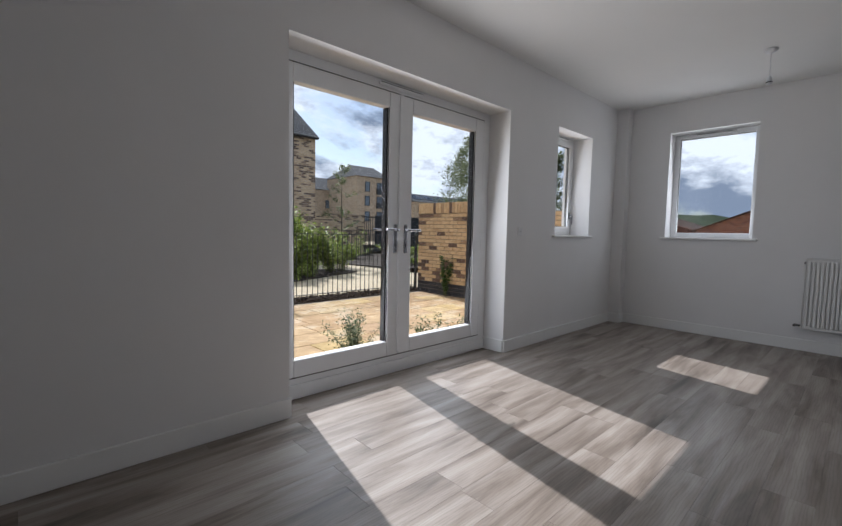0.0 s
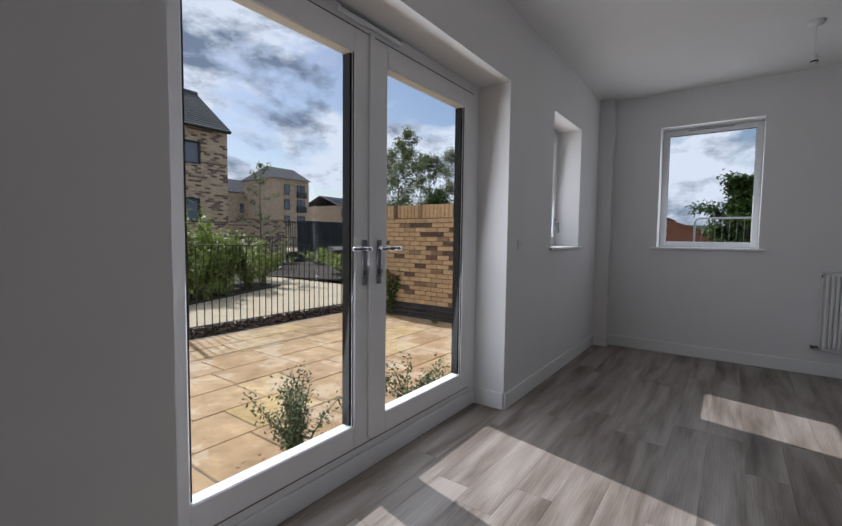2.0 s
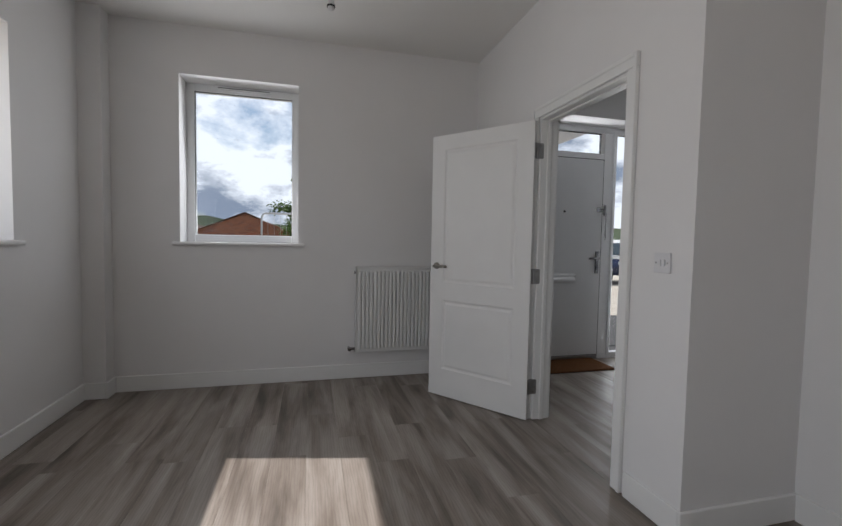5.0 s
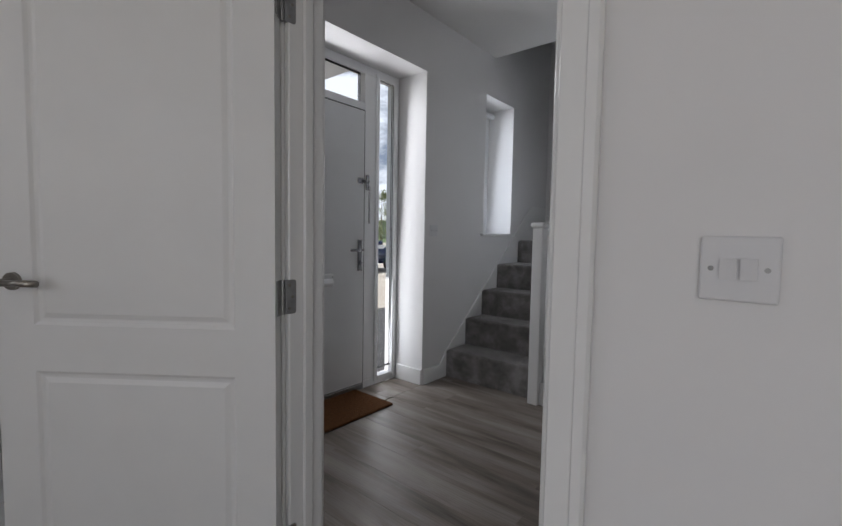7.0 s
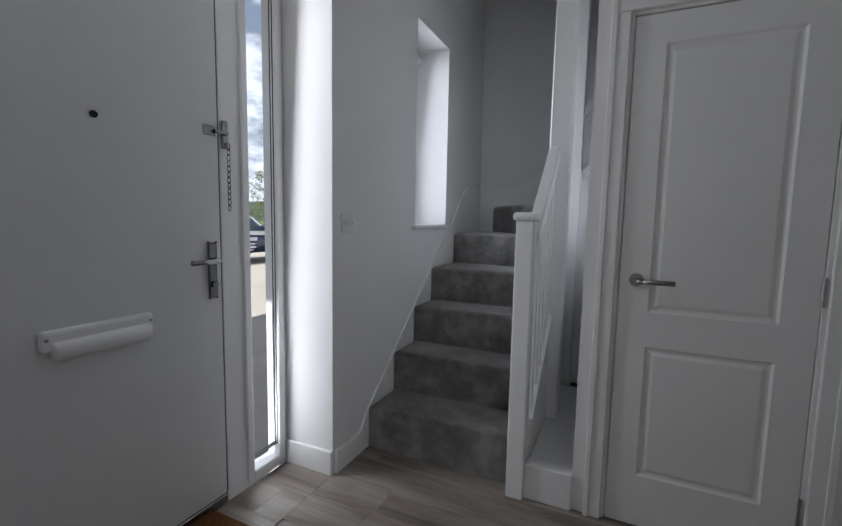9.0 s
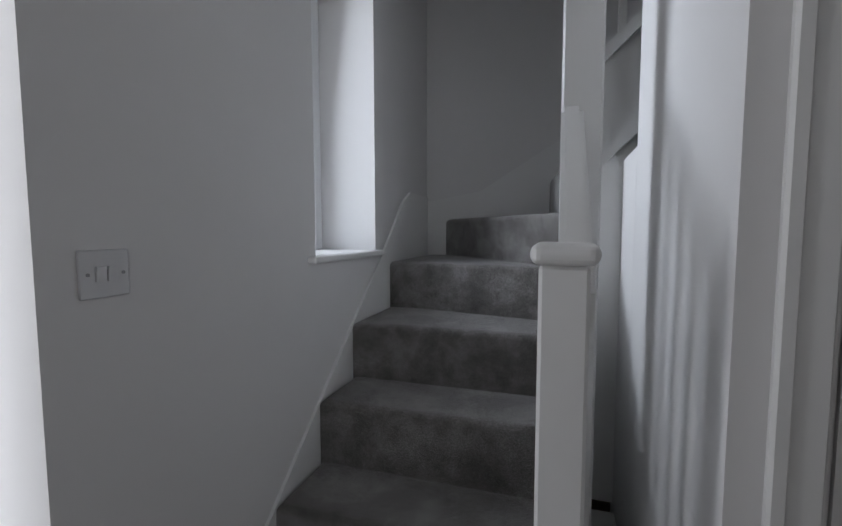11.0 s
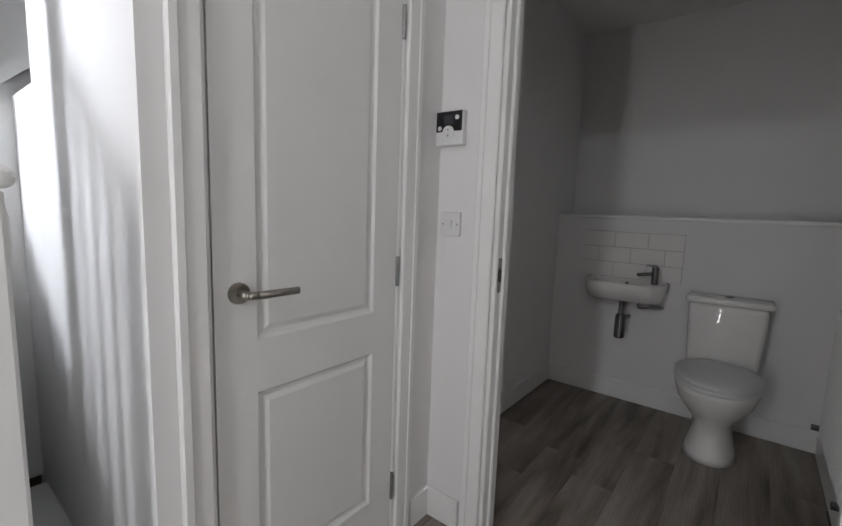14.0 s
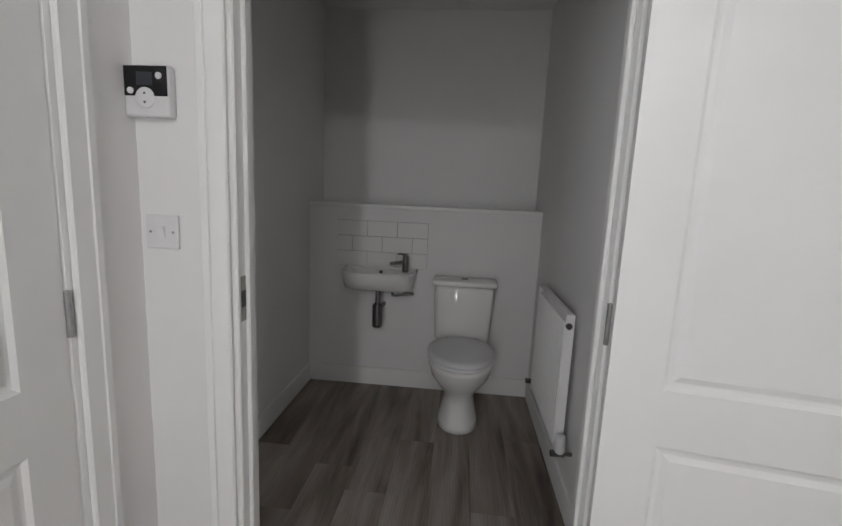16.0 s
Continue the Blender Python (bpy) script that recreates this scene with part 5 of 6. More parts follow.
# tubular cycle stands by the brick house
for k in range(2):
    bm = bmesh.new()
    add_sweep(bm, [(0, 0, 0), (0, 0, 1.35), (0.08, 0, 1.45), (0.55, 0, 1.45), (0.63, 0, 1.35), (0.63, 0, 0.0)], 0.03, 8)
    tagged(mesh_object("cycle_stand", bm, GALVANISED), "galvanised tubular hoop before the brick house", "cycle stand", "cycle stands")
    bpy.context.scene.objects["cycle_stand" if k == 0 else "cycle_stand.001"].matrix_basis = pose(0.9 - 0.3 * k, 11.0 + 0.3 * k, GROUND)


def hills():
    rng = random.Random(9)
    bm = bmesh.new()
    lo, hi = [], []
    n = 140
    for k in range(n + 1):
        a = math.radians(-95 + 250 * k / n)
        d = 230
        h = 9.0 + 2.4 * math.sin(k * 0.21) + 2.0 * math.sin(k * 0.47 + 1) + rng.uniform(-0.8, 0.8)
        lo.append(bm.verts.new((d * math.sin(a), d * math.cos(a), -6)))
        hi.append(bm.verts.new((d * 1.08 * math.sin(a), d * 1.08 * math.cos(a), h)))
    for k in range(n):
        bm.faces.new((lo[k], lo[k + 1], hi[k + 1], hi[k]))
    ob = mesh_object("backdrop_hills", bm, HILL)
    tagged(ob, "wooded green hills along the horizon", "hills", "", "structure")


hills()


# ---------------------------------------------------------------- before the house
def bungalow(name, x, y0, y1, eave, ridge, label):
    root = thing(name, (x, 0, GROUND), label, "house")
    mid = (y0 + y1) / 2
    part("gable_wall", prism([(y0, 0.0), (y1, 0.0), (y1, eave), (mid, ridge - 0.1), (y0, eave)], "x", 0.0, 0.3), RED_BRICK, root)
    bm = bmesh.new()
    for a, b in ((y0 - 0.25, mid), (y1 + 0.25, mid)):
        z0 = eave - 0.12
        vs = [bm.verts.new(c) for c in ((-0.2, a, z0), (9.0, a, z0), (9.0, b, ridge), (-0.2, b, ridge))]
        bm.faces.new(vs)
    bmesh.ops.solidify(bm, geom=bm.faces[:], thickness=0.12)
    part("roof", bm, BROWN_TILE, root)
    part("side_wall", box(0.3, 9.0, y0, y0 + 0.3, 0.0, eave), RED_BRICK, root)
    part("side_wall", box(0.3, 9.0, y1 - 0.3, y1, 0.0, eave), RED_BRICK, root)


bungalow("bungalow", 26.0, -0.4, 4.8, 1.75, 2.85, "low red brick bungalow with a gable and brown tiled roof")
bungalow("bungalow", 30.0, -8.5, -1.2, 1.6, 2.9, "low red brick bungalow with a brown tiled roof")
bungalow("bungalow", 30.0, 6.2, 13.5, 1.9, 3.1, "low red brick bungalow with a brown tiled roof")
tree("broad_tree", (24.0, -2.0, GROUND), 4.2, 2.9, 26000, 0.20, LEAF_DARK, BARK, "broad dark green tree beyond the fence panels", 31, 0.06, 28, 0.02, tip=2.2)
tree("tree", (20.0, -27.0, GROUND), 4.3, 1.6, 2500, 0.14, LEAF_TREE, BARK, "small leafy tree across the parking court", 33, 0.15, 18, 0.015)
tree("tree", (24.0, -26.0, GROUND), 4.6, 1.9, 2500, 0.14, LEAF_TREE, BARK, "small leafy tree across the parking court", 34, 0.15, 18, 0.015)


def fence_panel(y0, y1, label):
    root = thing("site_fence_panel", (8.0, y0, GROUND), label, "fence panel", "temporary site fence")
    w = y1 - y0
    bm = bmesh.new()
    add_sweep(bm, [(0, 0, 0), (0, 0, 1.74), (0, 0.03, 1.80), (0, 0.08, 1.82), (0, w - 0.08, 1.82), (0, w - 0.03, 1.80), (0, w, 1.74), (0, w, 0)], 0.02, 8)
    part("tube_frame", bm, GALVANISED, root)
    first = None
    for k in range(int(w / 0.12)):
        if first is None:
            first = part("wire", tube((0, 0, 0.1), (0, 0, 1.8), 0.0025, None, 4), GALVANISED, root)
            first.location.y = 0.12
        else:
            ob = new("wire", first.data)
            ob.parent = root
            ob.location.y = 0.12 * (k + 1)
    part("brace", tube((0.02, 0.10, 0.2), (0.02, 0.22, 1.72), 0.02, None, 8), GALVANISED, root)


fence_panel(-4.1, -0.62, "galvanised temporary fence panel before the house")
fence_panel(-7.7, -4.15, "galvanised temporary fence panel before the house")


CAR_WHITE = mottled("car_white", (0.72, 0.73, 0.74), (0.78, 0.79, 0.80), 2.0, 0.15)
CAR_NAVY = mottled("car_navy", (0.012, 0.018, 0.05), (0.018, 0.026, 0.07), 2.0, 0.15)
CAR_GREEN = mottled("car_green", (0.22, 0.42, 0.05), (0.28, 0.50, 0.08), 2.0, 0.2)
TYRE = mottled("tyre", (0.014, 0.014, 0.014), (0.025, 0.025, 0.025), 10.0, 0.8)


def hatchback(x, y):
    """A small car whose side faces -x, nose towards -y."""
    root = thing("parked_car", (x, y, GROUND), "small white and navy hatchback with green front panels", "car")
    lower = [(-2.0, 0.30), (-1.98, 0.62), (-1.75, 0.80), (-0.95, 0.92), (1.75, 0.98), (1.95, 0.80), (1.98, 0.30)]
    upper = [(-0.98, 0.90), (-0.30, 1.38), (0.30, 1.50), (1.20, 1.46), (1.78, 0.96)]
    bm = prism(lower, "x", 0.0, 1.70)
    bmesh.ops.bevel(bm, geom=bm.edges[:], offset=0.06, segments=2, affect="EDGES", clamp_overlap=True)
    body = part("body", bm, CAR_NAVY, root, "navy lower body with white lettering bars", True)
    bm = prism(upper, "x", 0.10, 1.60)
    bmesh.ops.bevel(bm, geom=bm.edges[:], offset=0.07, segments=2, affect="EDGES", clamp_overlap=True)
    part("cabin", bm, CAR_WHITE, root, "white roof and pillars", True)
    part("side_window", prism([(-0.70, 0.97), (-0.22, 1.32), (0.42, 1.40), (0.42, 0.98)], "x", 0.085, 0.13), DARK_GLASS, root)
    part("side_window", prism([(0.50, 0.98), (0.50, 1.40), (1.12, 1.36), (1.45, 1.0)], "x", 0.085, 0.13), DARK_GLASS, root)
    part("bonnet_panel", prism([(-1.99, 0.55), (-1.74, 0.81), (-0.96, 0.94), (-1.15, 0.55)], "x", -0.006, 1.706), CAR_GREEN, root, "bright green wing panel")
    part("wing_panel", prism([(-1.9, 0.34), (-1.95, 0.56), (-1.0, 0.56), (-0.85, 0.34)], "x", -0.006, 0.3), CAR_GREEN, root)
    part("white_sweep", prism([(-0.95, 0.93), (1.70, 0.985), (1.5, 0.86), (-0.75, 0.82)], "x", -0.005, 0.2), CAR_WHITE, root)
    for u0, u1, z0, z1 in ((-0.35, 0.75, 0.66, 0.76), (-0.25, 0.45, 0.55, 0.59), (-0.30, 0.55, 0.45, 0.50), (-0.2, 0.6, 0.38, 0.41)):
        part("lettering_bar", box(-0.008, 0.01, u0, u1, z0, z1), CAR_WHITE, body)
    for yy in (-1.25, 1.25):
        for xx in (0.10, 1.60):
            wh = part("wheel", tube((xx - 0.11, yy, 0.31), (xx + 0.09, yy, 0.31), 0.31, None, 24), TYRE, root, "black tyre on a silver rim")
            part("rim", tube((xx - 0.115, yy, 0.31), (xx - 0.09, yy, 0.31), 0.19, None, 18), STEEL, wh)
    part("door_mirror", box(-0.14, 0.06, -0.62, -0.48, 0.96, 1.10, 0.03), CAR_NAVY, root)


hatchback(10.9, -12.25)


def porch():
    root = thing("porch_canopy", (X_HE + 0.405, -3.18, 2.46), "flat grey porch canopy over the front door", "canopy")
    part("canopy_deck", box(0.0, 0.95, -1.45, 0.0, 0.0, 0.14, 0.01), ANTHRACITE, root)
    part("soffit", box(0.01, 0.93, -1.43, -0.02, -0.012, -0.001), PLASTIC, root)


porch()


# ---------------------------------------------------------------- drain cover in the patio
def drain():
    root = thing("drain_grate", (-1.50, 2.62, GROUND - 0.004), "grey metal drain grate set in the patio", "drain")
    part("grate_frame", ring(-0.17, 0.17, -0.006, 0.006, -0.17, 0.17, 0.03, 0.001), CAST_IRON, root).rotation_euler = (math.pi / 2, 0, 0)
    for k in range(9):
        part("grate_bar", box(-0.14, 0.14, -0.128 + k * 0.032 - 0.008, -0.128 + k * 0.032 + 0.008, -0.004, 0.006), CAST_IRON, root)


drain()

# ---------------------------------------------------------------- living-room things
def radiator(name, place, turn, w, h, depth, label, valve_at=0.0, trv=False, z0=0.18):
    """A convector panel: local x along its face, y away from the wall behind."""
    root = thing(name, place, label, "radiator", "", "", turn)
    bm = bmesh.new()
    n = int(w / 0.033)
    pitch = (w - 0.03) / n
    add_box(bm, 0.0, w, depth - 0.028, depth - 0.020, z0, z0 + h, 0.003)
    panel = part("front_panel", bm, RADIATOR, root)
    first = None
    for k in range(n):
        if first is None:
            first = part("rib", box(-pitch * 0.33, pitch * 0.33, depth - 0.022, depth + 0.003, z0 + 0.035, z0 + h - 0.03, 0.004, 2), RADIATOR, panel)
            rib = first
        else:
            rib = new("rib", first.data)
            rib.parent = panel
        rib.location.x = 0.015 + pitch * (k + 0.5)
    part("rear_panel", box(0.0, w, 0.030, 0.040, z0, z0 + h, 0.003), RADIATOR, root)
    bm = bmesh.new()
    for k in range(n):
        x = 0.015 + pitch * (k + 0.5)
        add_box(bm, x - 0.002, x + 0.002, 0.040, depth - 0.022, z0 + 0.03, z0 + h - 0.012)
    part("convector_fins", bm, RADIATOR, root)
    part("top_grille", box(-0.002, w + 0.002, 0.028, depth + 0.001, z0 + h, z0 + h + 0.006, 0.002), RADIATOR, root)
    for x in (-0.003, w):
        part("end_cheek", box(x, x + 0.003, 0.028, depth + 0.001, z0 + 0.01, z0 + h + 0.005), RADIATOR, root)
    for x in (0.12, w - 0.12):
        part("bracket", box(x - 0.015, x + 0.015, 0.0, 0.032, z0 + 0.06, z0 + h - 0.1), STEEL, root)
    for x, s in ((0.0, -1), (w, 1)):
        bm = bmesh.new()
        yc = (0.04 + depth) / 2
        add_tube(bm, (x, yc, z0 + 0.035), (x + s * 0.05, yc, z0 + 0.035), 0.011, None, 10)
        add_tube(bm, (x + s * 0.05, yc - 0.02, z0 + 0.035), (x + s * 0.05, yc + 0.035, z0 + 0.035), 0.014, None, 10)
        add_tube(bm, (x + s * 0.05, yc, z0 + 0.035), (x + s * 0.05, 0.0, z0 + 0.035), 0.008, None, 8)
        v = part("valve", bm, CHROME, root, "chrome radiator valve")
        if trv and s < 0:
            bm = bmesh.new()
            add_lathe(bm, [(0.018, 0.0), (0.022, 0.01), (0.022, 0.05), (0.019, 0.075), (0.012, 0.08)], (x + s * 0.05, yc, z0 + 0.04), 18)
            part("thermostatic_head", bm, PLASTIC, v, "white thermostatic valve head")
    part("bleed_plug", tube((-0.012, (0.04 + depth) / 2, z0 + h - 0.04), (0.0, (0.04 + depth) / 2, z0 + h - 0.04), 0.013, None, 12), CHROME, root)
    return root


radiator("radiator", (X_W1, -1.955, 0.0), 90 + 180, 0.92, 0.725, 0.085, "white panel radiator on the wall beneath the window", z0=0.235)
# the radiator's local x runs along -y from its corner; its y points into the room
bpy.context.scene.objects["radiator"].matrix_basis = Matrix(((0, -1, 0, X_W1), (-1, 0, 0, -1.955), (0, 0, 1, 0), (0, 0, 0, 1)))


def wall_plate(name, m, w, h, label, rockers=1, toggle=False, category="light switch"):
    """A moulded plate: local x along the wall, y out of the wall, z up."""
    root = new(name)
    root.matrix_basis = m
    tagged(root, label, category)
    part("plate", box(-w / 2, w / 2, 0.0, 0.009, -h / 2, h / 2, 0.003, 2), PLASTIC, root)
    for k in range(rockers):
        x = (k - (rockers - 1) / 2) * 0.022
        if toggle:
            part("toggle", box(x - 0.004, x + 0.004, 0.009, 0.02, -0.008, 0.008, 0.003), PLASTIC, root)
        else:
            bm = prism([(0.008, -0.014), (0.012, -0.014), (0.016, 0.014), (0.008, 0.014)], "x", x - 0.009, x + 0.009)
            part("rocker", bm, PLASTIC, root)
    for x in (-w / 2 + 0.013, w / 2 - 0.013):
        part("screw", tube((x, 0.008, 0.0), (x, 0.0105, 0.0), 0.0035, None, 10), STEEL, root)
    return root


def face(x, y, z, toward):
    """The pose of a plate on a wall whose face looks toward the given side."""
    return pose(x, y, z, 0, 0, {"+y": 0, "-y": 180, "+x": -90, "-x": 90}[toward])


wall_plate("light_switch", face(0.36, Y_S, 1.12, "+y"), 0.086, 0.086, "white plastic light switch by the hall doorway", 2)
wall_plate("socket_outlet", face(0.215, 0.0, 1.18, "-y"), 0.07, 0.08, "white plastic outlet plate beside the patio doors", 1, True, "wall plate")
wall_plate("light_switch", face(X_HE, -4.96, 1.203, "-x"), 0.092, 0.090, "white plastic double light switch by the stairs", 2)
wall_plate("light_switch", face(X_HW, -5.048, 1.168, "+x"), 0.086, 0.086, "white plastic light switch under the thermostat", 1)


def thermostat():
    root = new("thermostat")
    root.matrix_basis = face(X_HW, -5.058, 1.503, "+x")
    tagged(root, "white and black heating thermostat with round buttons", "thermostat")
    part("housing", box(-0.059, 0.059, 0.0, 0.028, -0.059, 0.059, 0.006, 2), PLASTIC, root)
    part("fascia", box(-0.056, 0.056, 0.0282, 0.0295, -0.012, 0.056, 0.001), DARK_PLASTIC, root, "glossy black front")
    part("display", box(-0.020, 0.020, 0.0296, 0.0302, 0.012, 0.042), GREY_SCREEN, root)
    bm = bmesh.new()
    add_lathe(bm, [(0.024, 0.0), (0.024, 0.0035), (0.022, 0.0045)], (0, 0, 0), 28)
    bmesh.ops.transform(bm, matrix=Matrix.Translation((0, 0.0275, -0.016)) @ Matrix.Rotation(-math.pi / 2, 4, "X"), verts=bm.verts)
    part("dial_button", bm, PLASTIC, root)
    for x, z in ((-0.036, 0.034), (0.036, 0.0)):
        part("button", tube((x, 0.028, z), (x, 0.032, z), 0.008, 0.0075, 18), PLASTIC, root)
    for s in (1, -1):
        part("arrow", prism([(-0.004, -0.016 + s * 0.008), (0.004, -0.016 + s * 0.008), (0.0, -0.016 + s * 0.014)], "y", 0.0321, 0.0325), GREY_SCREEN, root)


thermostat()


def pendant():
    root = thing("pendant_light", (1.42, -1.69, CEIL), "white ceiling pendant with a bare lamp holder", "ceiling light")
    bm = bmesh.new()
    add_lathe(bm, [(0.050, 0.0), (0.050, -0.008), (0.040, -0.024), (0.012, -0.030)], (0, 0, 0), 28)
    part("ceiling_rose", bm, PLASTIC, root, "", True)
    part("flex", tube((0, 0, -0.03), (0, 0, -0.235), 0.0032, None, 8), PLASTIC, root)
    bm = bmesh.new()
    add_lathe(bm, [(0.007, -0.175), (0.016, -0.190), (0.019, -0.215), (0.022, -0.217), (0.022, -0.225), (0.019, -0.228), (0.019, -0.245)], (0, 0, -0.05), 20)
    part("lamp_holder", bm, PLASTIC, root, "", True)
    bm = bmesh.new()
    add_lathe(bm, [(0.0195, -0.226), (0.0235, -0.2262), (0.0235, -0.234), (0.0195, -0.2342)], (0, 0, -0.05), 20)
    part("shade_ring", bm, DARK_PLASTIC, root)


pendant()


def door_mat():
    root = thing("door_mat", (2.275, -4.415, 0.0), "brown coir door mat inside the front door", "door mat")
    part("coir_top", box(0.0, 0.40, 0.0, 0.80, 0.0, 0.016, 0.004), COIR, root)
    part("backing", box(-0.002, 0.402, -0.002, 0.802, 0.0, 0.004), RUBBER, root)


door_mat()


def strike(name, x0, x1, y0, y1, z, label):
    root = thing(name, (0, 0, z), label, "strike plate")
    part("plate", box(x0, x1, y0, y1, -0.06, 0.06, 0.0005), NICKEL, root)
    xm, ym = (x0 + x1) / 2, (y0 + y1) / 2
    part("keeper", box(min(x0, xm - 0.006), max(x1, xm + 0.006) if x1 - x0 > y1 - y0 else x1 + 0.001, min(y0, ym - 0.006), max(y1 + 0.0005, ym + 0.006) if y1 - y0 > x1 - x0 else y1 + 0.0008, -0.022, 0.022), DARK_PLASTIC, root)


strike("strike_plate", X_HW - 0.040, X_HW - 0.014, WCD[0] - 0.0005, WCD[0] + 0.0015, 1.0, "satin nickel strike plate in the cloakroom jamb")
strike("strike_plate", LIV[0] - 0.0005, LIV[0] + 0.0015, Y_S - 0.040, Y_S - 0.014, 1.0, "satin nickel strike plate in the living-room jamb")


# ---------------------------------------------------------------- cloakroom
part("shelf_board", box(WC[0] - 0.279, WC[0] + 0.018, WC[1] + 0.001, WC[2] - 0.001, 1.2, 1.222, 0.005, 2), GLOSS_WHITE, bpy.context.scene.objects["wall_cloakroom_boxing"], "white painted ledge over the boxing")


def splashback():
    root = thing("splashback", (WC[0], -5.097, 0.815), "white brick-bond tile splashback with grey joints", "splashback")
    part("grout_bed", box(0.0, 0.004, 0.0, 0.592, 0.0, 0.30), GROUT, root)
    for row in range(3):
        cuts = [0.0, 0.197, 0.394, 0.592] if row != 1 else [0.0, 0.099, 0.296, 0.493, 0.592]
        for a, b in zip(cuts, cuts[1:]):
            part("tile", box(0.002, 0.009, a + 0.0012, b - 0.0012, row * 0.1 + 0.0012, row * 0.1 + 0.0988, 0.0012), CERAMIC, root)


splashback()


def basin():
    root = thing("wash_basin", (WC[0], -4.797, 0.0), "small white ceramic wall basin with a chrome tap", "basin")
    bm = bmesh.new()
    outline = []
    for k in range(25):
        a = math.pi * k / 24
        outline.append((0.26 * abs(math.sin(a)) ** 0.45 if 0 < k < 24 else 0.0, -0.235 * (1 if math.cos(a) >= 0 else -1) * abs(math.cos(a)) ** 0.5))
    rings = []
    for z, f, inner in ((0.695, 0.74, 0), (0.705, 0.84, 0), (0.76, 0.97, 0), (0.80, 1.0, 0), (0.816, 0.995, 0), (0.816, 0.93, 1), (0.80, 0.88, 1), (0.745, 0.74, 1), (0.735, 0.5, 1)):
        rings.append([bm.verts.new((max(0.0, u * f) + (0.02 if inner else 0.0), v * (f if inner else 0.6 + 0.4 * f), z)) for u, v in outline])
    for lo, hi in zip(rings, rings[1:]):
        for k in range(len(lo)):
            bm.faces.new((lo[k], lo[(k + 1) % len(lo)], hi[(k + 1) % len(lo)], hi[k]))
    bm.faces.new(rings[0][::-1])
    bm.faces.new(rings[-1])
    bowl = part("bowl", bm, CERAMIC, root, "", True)
    part("overflow", tube((0.035, 0.0, 0.79), (0.048, 0.0, 0.79), 0.010, None, 16), CHROME, bowl)
    part("back_upstand", box(0.0, 0.03, -0.23, 0.23, 0.70, 0.818, 0.006), CERAMIC, root)
    bm = bmesh.new()
    add_tube(bm, (0.10, 0.165, 0.81), (0.10, 0.165, 0.915), 0.020, 0.019, 20)
    tap = part("mixer_tap", bm, CHROME, root, "chrome mixer tap")
    bm = bmesh.new()
    add_tube(bm, (0.10, 0.165, 0.875), (0.13, 0.07, 0.862), 0.011, 0.010, 14)
    part("spout", bm, CHROME, tap)
    part("tap_lever", box(0.088, 0.112, 0.115, 0.175, 0.918, 0.928, 0.003), CHROME, tap)
    bm = bmesh.new()
    add_tube(bm, (0.13, 0.0, 0.60), (0.13, 0.0, 0.70), 0.016, None, 16)
    add_lathe(bm, [(0.030, 0.0), (0.032, 0.01), (0.032, 0.14), (0.026, 0.15)], (0.13, 0.0, 0.45), 22)
    add_tube(bm, (0.13, 0.0, 0.57), (0.0, 0.02, 0.57), 0.014, None, 12)
    part("bottle_trap", bm, CHROME, root, "chrome bottle trap")
    bm = bmesh.new()
    loop = [(0.07 + 0.05 * math.cos(a), 0.15 + 0.07 * math.sin(a), 0.665 + 0.012 * math.sin(2 * a)) for a in [i * math.pi / 6 for i in range(13)]]
    add_sweep(bm, loop, 0.007, 8)
    add_sweep(bm, [(0.10, 0.165, 0.70), (0.10, 0.16, 0.66), (0.02, 0.19, 0.65)], 0.007, 8)
    part("supply_hose", bm, STEEL, root, "braided steel supply hose")


basin()


